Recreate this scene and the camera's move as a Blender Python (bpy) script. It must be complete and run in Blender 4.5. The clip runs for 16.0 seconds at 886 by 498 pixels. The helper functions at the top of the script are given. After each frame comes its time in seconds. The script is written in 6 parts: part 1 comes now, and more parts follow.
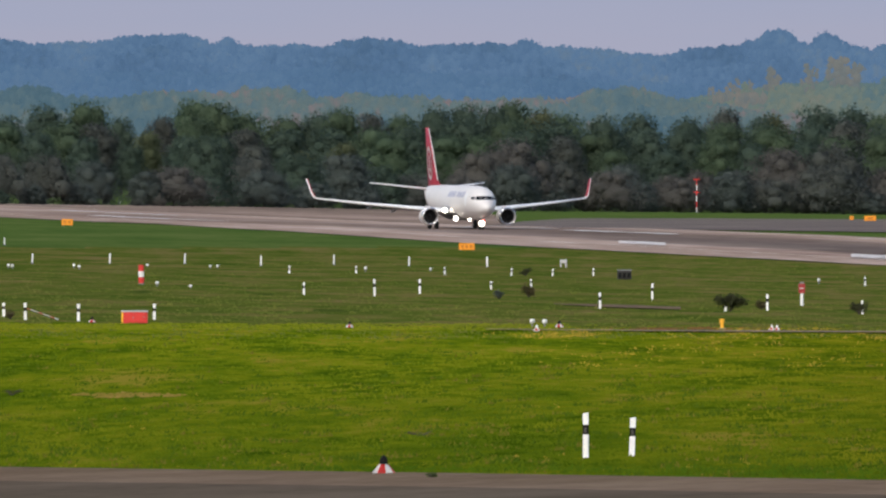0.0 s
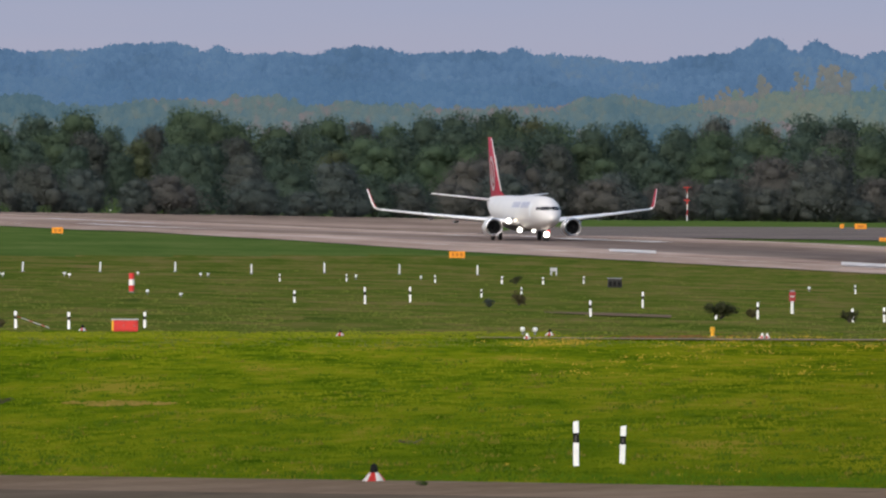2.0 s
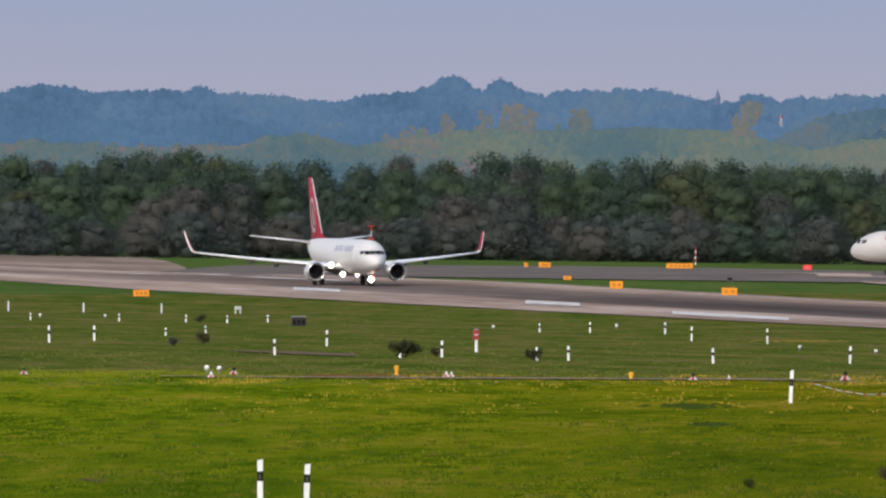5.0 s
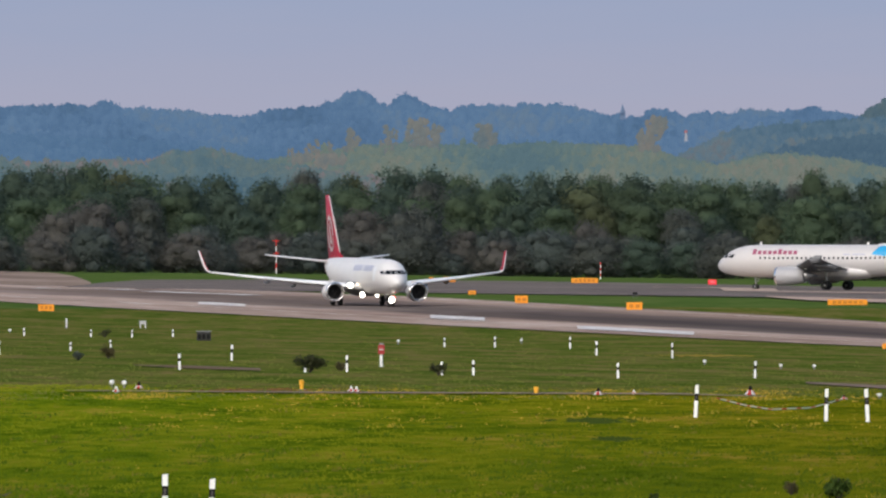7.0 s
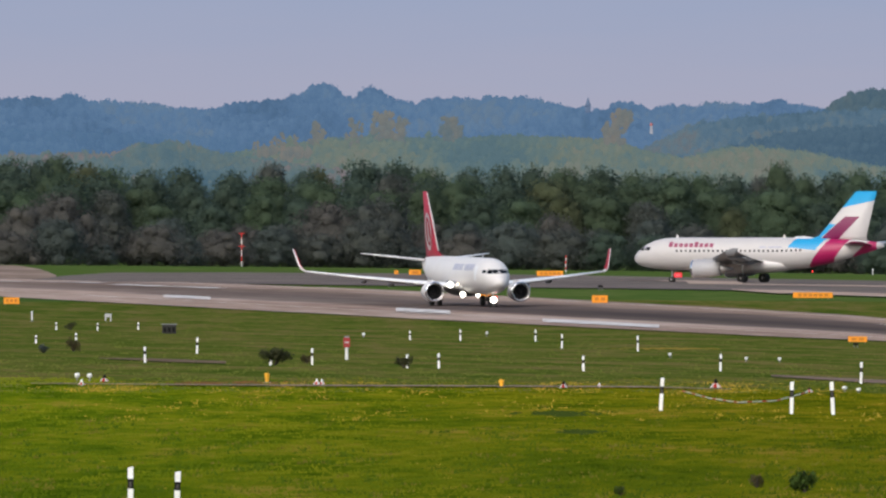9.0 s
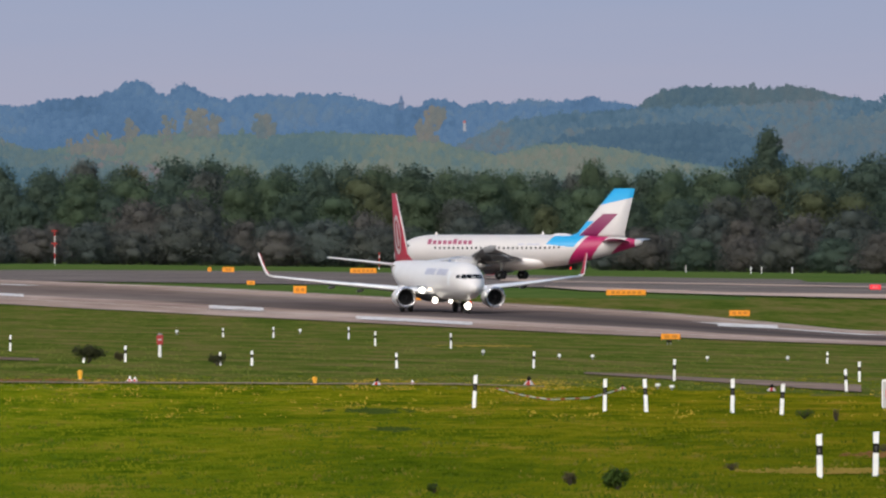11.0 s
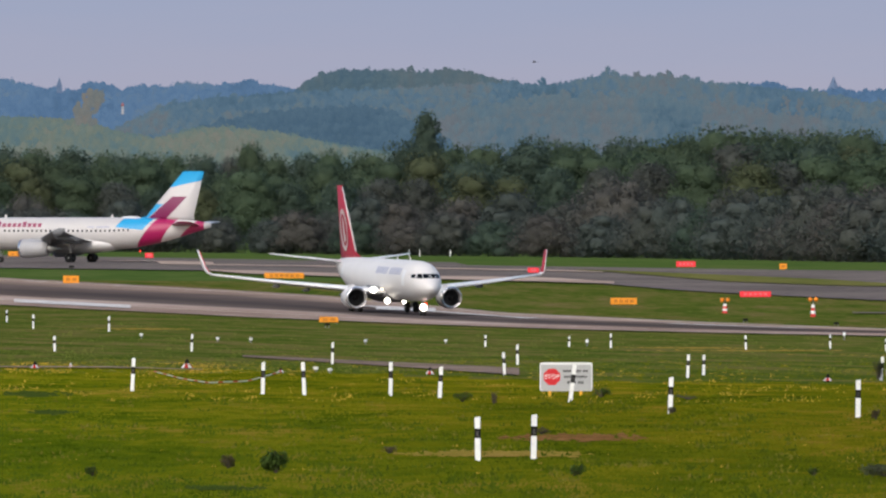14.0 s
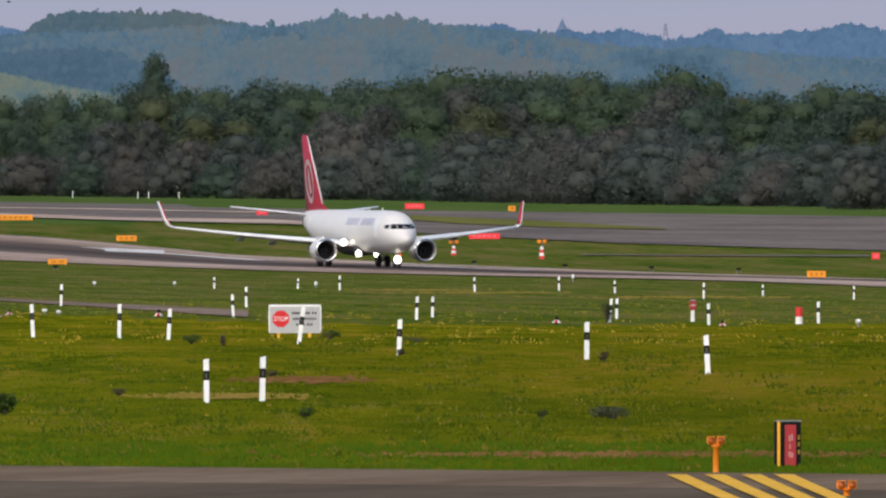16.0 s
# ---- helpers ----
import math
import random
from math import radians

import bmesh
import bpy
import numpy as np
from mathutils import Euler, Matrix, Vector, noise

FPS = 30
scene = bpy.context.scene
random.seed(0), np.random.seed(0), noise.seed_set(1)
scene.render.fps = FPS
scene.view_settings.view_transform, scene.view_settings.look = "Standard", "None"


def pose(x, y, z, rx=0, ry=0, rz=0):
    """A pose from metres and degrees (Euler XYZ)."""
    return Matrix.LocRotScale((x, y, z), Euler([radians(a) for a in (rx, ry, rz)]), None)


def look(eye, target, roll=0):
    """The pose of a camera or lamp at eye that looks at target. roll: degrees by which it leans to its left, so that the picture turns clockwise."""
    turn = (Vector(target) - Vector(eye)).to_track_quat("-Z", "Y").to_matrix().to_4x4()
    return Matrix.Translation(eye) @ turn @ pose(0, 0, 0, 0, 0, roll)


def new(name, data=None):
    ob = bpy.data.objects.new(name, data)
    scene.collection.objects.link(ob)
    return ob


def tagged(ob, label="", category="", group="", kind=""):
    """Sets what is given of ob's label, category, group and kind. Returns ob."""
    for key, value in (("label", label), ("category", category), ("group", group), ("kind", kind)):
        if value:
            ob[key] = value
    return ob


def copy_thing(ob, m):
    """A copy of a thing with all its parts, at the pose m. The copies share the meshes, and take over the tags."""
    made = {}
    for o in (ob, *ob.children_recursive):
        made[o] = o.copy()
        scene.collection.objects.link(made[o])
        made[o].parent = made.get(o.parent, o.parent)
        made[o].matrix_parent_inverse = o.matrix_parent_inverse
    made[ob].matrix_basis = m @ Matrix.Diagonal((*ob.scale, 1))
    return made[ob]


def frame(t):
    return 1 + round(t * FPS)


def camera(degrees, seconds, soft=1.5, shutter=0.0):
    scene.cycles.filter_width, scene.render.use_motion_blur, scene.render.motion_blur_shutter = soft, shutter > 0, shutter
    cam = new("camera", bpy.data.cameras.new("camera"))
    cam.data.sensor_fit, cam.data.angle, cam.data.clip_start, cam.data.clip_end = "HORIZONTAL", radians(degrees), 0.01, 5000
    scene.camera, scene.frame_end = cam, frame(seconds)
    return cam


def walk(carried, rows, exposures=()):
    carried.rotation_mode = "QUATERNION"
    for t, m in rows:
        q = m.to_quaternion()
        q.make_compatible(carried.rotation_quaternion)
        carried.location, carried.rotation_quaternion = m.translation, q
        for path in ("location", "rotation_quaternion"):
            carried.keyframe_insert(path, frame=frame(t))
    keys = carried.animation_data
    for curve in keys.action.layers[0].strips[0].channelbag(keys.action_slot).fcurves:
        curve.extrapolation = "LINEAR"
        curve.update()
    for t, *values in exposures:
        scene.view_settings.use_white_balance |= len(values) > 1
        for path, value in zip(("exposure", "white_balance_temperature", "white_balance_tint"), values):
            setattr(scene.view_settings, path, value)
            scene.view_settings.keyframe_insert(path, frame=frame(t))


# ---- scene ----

# ---------------- camera: a long lens on a tripod that pans after the rolling airliner
LENS = 33000.0          # focal length in the units of the bearings below
EYE = 13.0              # height of the lens over the runway
LEVEL = 250.0           # the sight line's zero
FOV = 2 * math.degrees(math.atan(784 / LENS))
cam = camera(FOV, 16.0, soft=2.3)
# seconds, pan to the right, tilt down
PAN = [(0, 0, 0), (1, 0.5, 0), (1.5, 0.5, 0), (2, 17, -14.5), (2.5, 85, -25.5), (3, 193, -34), (3.5, 304, -44), (4, 411.5, -54.5),
       (4.5, 509, -73.5), (5, 576, -82.5), (5.2, 597, -86), (7.3, 755, -109), (7.5, 760, -109), (8, 779, -98), (8.2, 785, -97.5),
       (10.3, 967, -92.5), (10.5, 1019, -95.5), (11, 1136, -91), (11.5, 1228, -85.5), (12, 1321, -87), (12.5, 1402, -87),
       (13, 1490, -86), (13.5, 1608, -76), (14, 1741, -61), (14.5, 1867, -29), (15, 2034.5, 22), (15.5, 2141, 35.5), (16, 2221, 41.5)]


def aim(px, py):
    b, e = px / LENS, (LEVEL - 441 - py) / LENS
    return look((0, 0, EYE), (1000 * math.sin(b), 1000 * math.cos(b), EYE + 1000 * math.tan(e)))


walk(cam, [(t, aim(px, py)) for t, px, py in PAN])

# ---------------- light: bright overcast, weak sun behind the viewer
world = bpy.data.worlds.new("world")
scene.world = world
world.use_nodes = True
wn = world.node_tree
sky = wn.nodes.new("ShaderNodeTexSky")
sky.sky_type = "NISHITA"
sky.sun_disc = False
sky.sun_elevation, sky.sun_rotation = radians(38), radians(205)
sky.air_density, sky.dust_density, sky.ozone_density = 1.0, 2.5, 1.5
wn.nodes["Background"].inputs["Strength"].default_value = 0.15
wn.links.new(sky.outputs["Color"], wn.nodes["Background"].inputs["Color"])
sun_data = bpy.data.lights.new("sun", "SUN")
sun_data.energy, sun_data.angle, sun_data.color = 1.75, radians(40), (1.0, 0.94, 0.84)
sun = new("sun", sun_data)
sun.matrix_world = look((-40, -90, 75), (0, 0, 0))
scene.view_settings.exposure = 0.15

# ---------------- the lie of the land: how far down the ground lies, by bearing and range
RANGES = [6.0, 9.5, 14.2, 16.0, 17.3, 18.8, 25.0, 28.0, 38.0, 55.0, 75.0, 110.0]
DROP_A = [320, 368, 400, 441, 465, 480, 519, 535, 585, 690, 815, 1050]
DROP_B = [328, 392, 402, 450, 485, 514, 555, 568, 606, 650, 755, 960]


def drop(bx, s):
    """Depression of the ground below the level line at bearing bx and scale s (units per metre)."""
    w = (min(max(bx, -300), 4200) - 1000) / 1700
    if s > 110:
        a, b = LEVEL + (1050 - LEVEL) / 110 * s, LEVEL + (960 - LEVEL) / 110 * s
    elif s < 6:
        a, b = LEVEL + (320 - LEVEL) / 6 * s, LEVEL + (328 - LEVEL) / 6 * s
    else:
        a, b = np.interp(s, RANGES, DROP_A), np.interp(s, RANGES, DROP_B)
    # the land rises a little towards the far west
    rise = 13 * min(max((800 - bx) / 800, 0), 1.3) * float(np.interp(s, [5, 8, 13, 15.5, 20], [0.4, 0.8, 1, 0.8, 0]))
    # and the runway's eastern end lies in a shallow dip
    dip = 15 * min(max((bx - 2300) / 350, 0), 1) * float(np.interp(s, [15, 17.25, 18.8], [0, 1, 0]))
    bank = 11 * min(max((bx - 2700) / 700, 0), 1.2) * float(np.interp(s, [18.8, 21.4, 26], [0, 1, 0]))
    swale = 5.5 * float(np.interp(s, [12.6, 13.85, 14.1, 14.35], [0, 1, 1, 0]))
    return a + (b - a) * w - rise + dip - bank + swale


def scale_at(bx, by):
    """Scale at which the ground at bearing bx lies by units down."""
    lo, hi = 6.0, 150.0
    for _ in range(40):
        mid = (lo + hi) / 2
        lo, hi = (mid, hi) if drop(bx, mid) < by else (lo, mid)
    return (lo + hi) / 2


def ground_z(x, y):
    r = max(math.hypot(x, y), 30)
    bx = 784 + LENS * math.atan2(x, max(y, 1e-3))
    # a little smoothing over range
    z = 0
    for k, w in ((0.96, 0.25), (1.0, 0.5), (1.04, 0.25)):
        s = LENS / r * k
        z += w * (EYE - (drop(bx, s) - LEVEL) / s)
    return z


def spot(bx, by):
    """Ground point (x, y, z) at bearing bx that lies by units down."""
    s = scale_at(bx, by)
    r, b = LENS / s, (bx - 784) / LENS
    x, y = r * math.sin(b), r * math.cos(b)
    return Vector((x, y, ground_z(x, y)))


def above(bx, by, r):
    """Point at range r seen at bearing bx, by units down."""
    b = (bx - 784) / LENS
    return Vector((r * math.sin(b), r * math.cos(b), EYE - (by - LEVEL) / LENS * r))


# ---------------- materials
def material(name, colors, scale=1.0, rough=0.8, metal=0.0, bump=0.0, detail_scale=None, spread=0.0, emit=None, power=0.0, stretch=(1, 1, 1), spec=0.5, drift=(), blend=0.4):
    """Two noises over a ramp of colours; spread: variation from piece to piece."""
    m = bpy.data.materials.new(name)
    m.use_nodes = True
    n, l = m.node_tree.nodes, m.node_tree.links
    bsdf = n["Principled BSDF"]
    bsdf.inputs["Roughness"].default_value, bsdf.inputs["Metallic"].default_value = rough, metal
    bsdf.inputs["Specular IOR Level"].default_value = spec
    co = n.new("ShaderNodeTexCoord")
    mp = n.new("ShaderNodeMapping")
    mp.inputs["Scale"].default_value = stretch
    l.new(co.outputs["Object"], mp.inputs["Vector"])
    big, fine = n.new("ShaderNodeTexNoise"), n.new("ShaderNodeTexNoise")
    big.inputs["Scale"].default_value, big.inputs["Detail"].default_value = scale, 3
    fine.inputs["Scale"].default_value, fine.inputs["Detail"].default_value = detail_scale or scale * 9, 4
    for q in (big, fine):
        l.new(mp.outputs["Vector"], q.inputs["Vector"])
    mix = n.new("ShaderNodeMix")
    mix.inputs["Factor"].default_value = blend
    l.new(big.outputs["Fac"], mix.inputs["A"])
    l.new(fine.outputs["Fac"], mix.inputs["B"])
    ramp = n.new("ShaderNodeValToRGB")
    els = ramp.color_ramp.elements
    while len(els) < len(colors):
        els.new(0.5)
    for i, c in enumerate(colors):
        els[i].position = 0.36 + 0.28 * i / max(1, len(colors) - 1)
        els[i].color = (*c, 1)
    l.new(mix.outputs["Result"], ramp.inputs["Fac"])
    out = ramp.outputs["Color"]
    if spread:
        geo, info, add, sub, hsv = (n.new(k) for k in ("ShaderNodeNewGeometry", "ShaderNodeObjectInfo", "ShaderNodeMath", "ShaderNodeMapRange", "ShaderNodeHueSaturation"))
        l.new(geo.outputs["Random Per Island"], add.inputs[0])
        l.new(info.outputs["Random"], add.inputs[1])
        sub.inputs["From Max"].default_value = 2
        sub.inputs["To Min"].default_value, sub.inputs["To Max"].default_value = 1 - spread, 1 + spread
        l.new(add.outputs[0], sub.inputs["Value"])
        l.new(sub.outputs["Result"], hsv.inputs["Value"])
        hue = n.new("ShaderNodeMapRange")
        hue.inputs["To Min"].default_value, hue.inputs["To Max"].default_value = 0.5 - 0.04 * spread, 0.5 + 0.04 * spread
        l.new(info.outputs["Random"], hue.inputs["Value"])
        l.new(hue.outputs["Result"], hsv.inputs["Hue"])
        l.new(out, hsv.inputs["Color"])
        out = hsv.outputs["Color"]
    for axis, start, end, tint in drift:
        # a slow change of colour over the land along an axis
        sx, mr, mx = n.new("ShaderNodeSeparateXYZ"), n.new("ShaderNodeMapRange"), n.new("ShaderNodeMix")
        l.new(co.outputs["Object"], sx.inputs[0])
        l.new(sx.outputs[axis], mr.inputs["Value"])
        mr.inputs["From Min"].default_value, mr.inputs["From Max"].default_value = start, end
        mx.data_type, mx.blend_type = "RGBA", "MULTIPLY"
        l.new(mr.outputs["Result"], mx.inputs["Factor"])
        l.new(out, mx.inputs["A"])
        mx.inputs["B"].default_value = (*tint, 1)
        out = mx.outputs["Result"]
    l.new(out, bsdf.inputs["Base Color"])
    if bump:
        bp = n.new("ShaderNodeBump")
        bp.inputs["Strength"].default_value, bp.inputs["Distance"].default_value = bump, 0.05
        l.new(fine.outputs["Fac"], bp.inputs["Height"])
        l.new(bp.outputs["Normal"], bsdf.inputs["Normal"])
    if emit:
        bsdf.inputs["Emission Color"].default_value = (*emit, 1)
        bsdf.inputs["Emission Strength"].default_value = power
    return m


def plain(name, c, rough=0.5, metal=0.0, vary=0.12, scale=3.0, **kw):
    return material(name, [tuple(v * (1 - vary) for v in c), c, tuple(min(1, v * (1 + vary)) for v in c)], scale, rough, metal, **kw)


M_TAN = material("worn_concrete", [(0.32, 0.235, 0.19), (0.42, 0.32, 0.26), (0.50, 0.40, 0.33)], 0.05, 0.8, detail_scale=0.6, stretch=(0.2, 1, 1), spec=0.0)
M_TAR = material("taxiway_asphalt", [(0.11, 0.095, 0.09), (0.155, 0.132, 0.122), (0.20, 0.17, 0.155)], 0.05, 0.85, detail_scale=0.7, spec=0.0)
M_PAINT_W = plain("white_paint", (0.75, 0.74, 0.72), 0.5)
M_BLACK = plain("black_plastic", (0.012, 0.012, 0.012), 0.9, spec=0.1)
M_RED = plain("red_paint", (0.62, 0.03, 0.025), 0.5)
M_YELLOW = plain("yellow_paint", (0.85, 0.42, 0.02), 0.5)
M_SKIN_W = plain("white_gloss_paint", (0.67, 0.65, 0.645), 0.45, vary=0.03, scale=0.4)
# greener in the west, lighter and yellower towards the runway
DRIFT = (("X", 4, 34, (1.06, 0.83, 0.90)), ("Y", 430, 800, (1.36, 1.32, 1.1)))
M_GRASS_NEAR = material("meadow_ground", [(0.034, 0.064, 0.003), (0.064, 0.100, 0.004), (0.112, 0.134, 0.006), (0.175, 0.150, 0.020)], 0.22, 0.95, detail_scale=1.1, stretch=(1, 0.10, 1), blend=0.42, spec=0.0, drift=DRIFT)
# olive and dry patches; its duller tone also carries cloud shade past the meadow
M_GRASS_MID = material("shaded_rough_grass_ground", [(0.044, 0.074, 0.011), (0.074, 0.100, 0.016), (0.110, 0.112, 0.027), (0.155, 0.120, 0.046)], 0.16, 0.95, detail_scale=0.9, stretch=(1, 0.16, 1), spec=0.0)
M_GRASS_FAR = material("runway_grass_ground", [(0.052, 0.096, 0.022), (0.071, 0.115, 0.027), (0.096, 0.128, 0.037)], 0.08, 0.95, detail_scale=0.5, stretch=(1, 0.3, 1), spec=0.0)
M_GRASS_DRY = material("yellowed_grass_ground", [(0.10, 0.115, 0.03), (0.14, 0.14, 0.042), (0.17, 0.155, 0.055)], 0.1, 0.95, detail_scale=0.6, stretch=(1, 0.3, 1), spec=0.0)
M_BLADE = material("grass_blade", [(0.046, 0.076, 0.004), (0.074, 0.104, 0.005), (0.110, 0.128, 0.007)], 0.15, 0.8, detail_scale=0.6, spread=0.16, spec=0.0, stretch=(1, 0.11, 1), blend=0.3, drift=DRIFT)
M_BLADE_DARK = material("grass_blade_dark", [(0.034, 0.060, 0.005), (0.055, 0.086, 0.006)], 0.3, 0.8, spread=0.25, spec=0.0, drift=DRIFT)
M_BLADE_MID = material("grass_blade_olive", [(0.064, 0.088, 0.016), (0.092, 0.114, 0.020), (0.128, 0.130, 0.030)], 0.2, 0.85, spread=0.2, spec=0.0)
M_BLADE_DRY = material("grass_blade_dry", [(0.095, 0.10, 0.012), (0.14, 0.125, 0.022)], 0.3, 0.85, spread=0.35, spec=0.0)
M_BLADE_LIME = material("grass_blade_lime", [(0.120, 0.140, 0.008), (0.165, 0.175, 0.012)], 0.3, 0.85, spread=0.25, spec=0.0)
M_BLADE_VERGE = material("grass_blade_verge", [(0.04, 0.085, 0.006), (0.065, 0.12, 0.007)], 0.3, 0.8, spread=0.2, spec=0.0)
M_LINE_WORN = material("worn_edge_paint", [(0.40, 0.32, 0.27), (0.52, 0.44, 0.38), (0.66, 0.60, 0.55)], 0.05, 0.8, detail_scale=0.4, spec=0.0)
M_TURN = material("old_paving", [(0.16, 0.12, 0.10), (0.24, 0.18, 0.145), (0.34, 0.26, 0.215)], 0.03, 0.9, detail_scale=0.25, stretch=(1, 0.2, 1), spec=0.0)
M_FLOWER = material("yellow_petals", [(0.30, 0.20, 0.006), (0.42, 0.28, 0.008)], 0.3, 0.7, spread=0.25)
M_EARTH = material("reddish_earth", [(0.12, 0.065, 0.022), (0.19, 0.095, 0.035), (0.24, 0.13, 0.05)], 0.4, 0.95, detail_scale=3, spec=0.0)
M_STRAW = material("dried_grass", [(0.17, 0.14, 0.022), (0.24, 0.17, 0.035), (0.30, 0.20, 0.055)], 0.4, 0.95, detail_scale=3, spec=0.0)
M_WEED = material("dark_weeds", [(0.040, 0.062, 0.012), (0.058, 0.084, 0.015)], 0.6, 0.95, detail_scale=3, spec=0.0)
M_APRON = material("apron_concrete", [(0.125, 0.090, 0.062), (0.170, 0.124, 0.088), (0.215, 0.162, 0.118)], 0.08, 0.85, detail_scale=1.5, bump=0.2, spec=0.0)
M_APRON_DARK = material("apron_asphalt", [(0.075, 0.059, 0.044), (0.105, 0.084, 0.063), (0.135, 0.108, 0.082)], 0.08, 0.85, detail_scale=1.5, bump=0.2, spec=0.0)
M_BAR_WHITE = material("bright_runway_paint", [(0.34, 0.29, 0.26), (0.62, 0.58, 0.55), (0.84, 0.83, 0.82)], 0.7, 0.7, detail_scale=0.5, spec=0.1)
M_BAR = material("faded_runway_paint", [(0.35, 0.31, 0.28), (0.6, 0.56, 0.53), (0.78, 0.76, 0.74)], 0.06, 0.7, detail_scale=0.5, spec=0.1)


def runway_material():
    """Pale shoulders, grey asphalt, and rubber laid down along the middle."""
    m = material("runway_asphalt", [(0.245, 0.172, 0.138), (0.35, 0.258, 0.212), (0.50, 0.395, 0.335)], 0.03, 0.75, detail_scale=0.3, stretch=(0.25, 1, 1), spec=0.0)
    n, l = m.node_tree.nodes, m.node_tree.links
    bsdf = n["Principled BSDF"]
    base = bsdf.inputs["Base Color"].links[0].from_socket
    co = n["Texture Coordinate"]
    sep = n.new("ShaderNodeSeparateXYZ")
    l.new(co.outputs["Object"], sep.inputs[0])
    across = n.new("ShaderNodeValToRGB")
    scale = n.new("ShaderNodeMapRange")
    scale.inputs["From Min"].default_value, scale.inputs["From Max"].default_value = -30, 30
    wob = n.new("ShaderNodeTexNoise")
    wob.inputs["Scale"].default_value = 0.02
    l.new(co.outputs["Object"], wob.inputs["Vector"])
    add = n.new("ShaderNodeMath")
    add.operation = "MULTIPLY_ADD"
    add.inputs[1].default_value = 10
    l.new(wob.outputs["Fac"], add.inputs[0])
    l.new(sep.outputs["Y"], add.inputs[2])
    l.new(add.outputs[0], scale.inputs["Value"])
    l.new(scale.outputs["Result"], across.inputs["Fac"])
    els = across.color_ramp.elements
    els[0].position, els[0].color = 0.34, (0, 0, 0, 1)
    els[1].position, els[1].color = 0.90, (0, 0, 0, 1)
    for p, v in ((0.42, 0.85), (0.6, 1.0), (0.80, 0.75)):
        e = els.new(p)
        e.color = (v, v, v, 1)
    along = n.new("ShaderNodeMapRange")
    along.inputs["From Min"].default_value, along.inputs["From Max"].default_value = -320, 330
    along.inputs["To Min"].default_value, along.inputs["To Max"].default_value = 0.14, 0.92
    l.new(sep.outputs["X"], along.inputs["Value"])
    mul = n.new("ShaderNodeMath")
    mul.operation = "MULTIPLY"
    l.new(across.outputs["Color"], mul.inputs[0])
    l.new(along.outputs["Result"], mul.inputs[1])
    mix = n.new("ShaderNodeMix")
    mix.data_type = "RGBA"
    l.new(mul.outputs[0], mix.inputs["Factor"])
    l.new(base, mix.inputs["A"])
    mix.inputs["B"].default_value = (0.050, 0.045, 0.047, 1)
    l.new(mix.outputs["Result"], bsdf.inputs["Base Color"])
    return m


M_RUNWAY = runway_material()


# ---------------- mesh helpers
def box(bm, m, sx, sy, sz, taper=1.0):
    vs = [bm.verts.new(m @ Vector((x * sx / 2 * (taper if z > 0 else 1), y * sy / 2 * (taper if z > 0 else 1), (z + 1) * sz / 2)))
          for x in (-1, 1) for y in (-1, 1) for z in (-1, 1)]
    for f in ((0, 1, 3, 2), (4, 6, 7, 5), (0, 4, 5, 1), (2, 3, 7, 6), (0, 2, 6, 4), (1, 5, 7, 3)):
        bm.faces.new([vs[i] for i in f])


def loft(bm, rings, closed=True, cap=True):
    """Skin over rings of points."""
    vs = [[bm.verts.new(p) for p in r] for r in rings]
    k = len(rings[0])
    for a, b in zip(vs, vs[1:]):
        for i in range(k if closed else k - 1):
            j = (i + 1) % k
            bm.faces.new((a[i], a[j], b[j], b[i]))
    if cap:
        bm.faces.new(vs[0][::-1])
        bm.faces.new(vs[-1])
    return vs


def turned(bm, m, profile, sides=16, cap=True):
    """A body of revolution round z from (radius, height) pairs."""
    loft(bm, [[m @ Vector((r * math.cos(2 * math.pi * i / sides), r * math.sin(2 * math.pi * i / sides), h)) for i in range(sides)] for r, h in profile], True, cap)


def finish(name, bm, mat, smooth=False):
    bmesh.ops.recalc_face_normals(bm, faces=bm.faces)
    me = bpy.data.meshes.new(name)
    bm.to_mesh(me)
    bm.free()
    for mm in (mat if isinstance(mat, (list, tuple)) else [mat]):
        me.materials.append(mm)
    if smooth:
        me.polygons.foreach_set("use_smooth", [True] * len(me.polygons))
    return me


def part(name, bm, mat, parent=None, label="", smooth=False):
    ob = new(name, finish(name, bm, mat, smooth))
    if parent is not None:
        ob.parent = parent
    if label:
        tagged(ob, label)
    return ob


def raw_mesh(name, verts, faces, mat, smooth=False):
    me = bpy.data.meshes.new(name)
    me.from_pydata(verts, [], faces)
    me.materials.append(mat)
    if smooth:
        me.polygons.foreach_set("use_smooth", [True] * len(me.polygons))
    me.update()
    return me


# ---------------- ground
# the meadow's far border is also where cloud shade, put into colour, begins
def face_mat(bx, by):
    wob = 5 * noise.noise(Vector((bx / 60, by / 9, 0)))
    near = 572 + 14 * min(max((bx - 300) / 900, 0), 1) + 30 * min(max((bx - 1900) / 900, 0), 1)
    if by > near + wob:
        return 1
    return 0 if by > 440 else 2


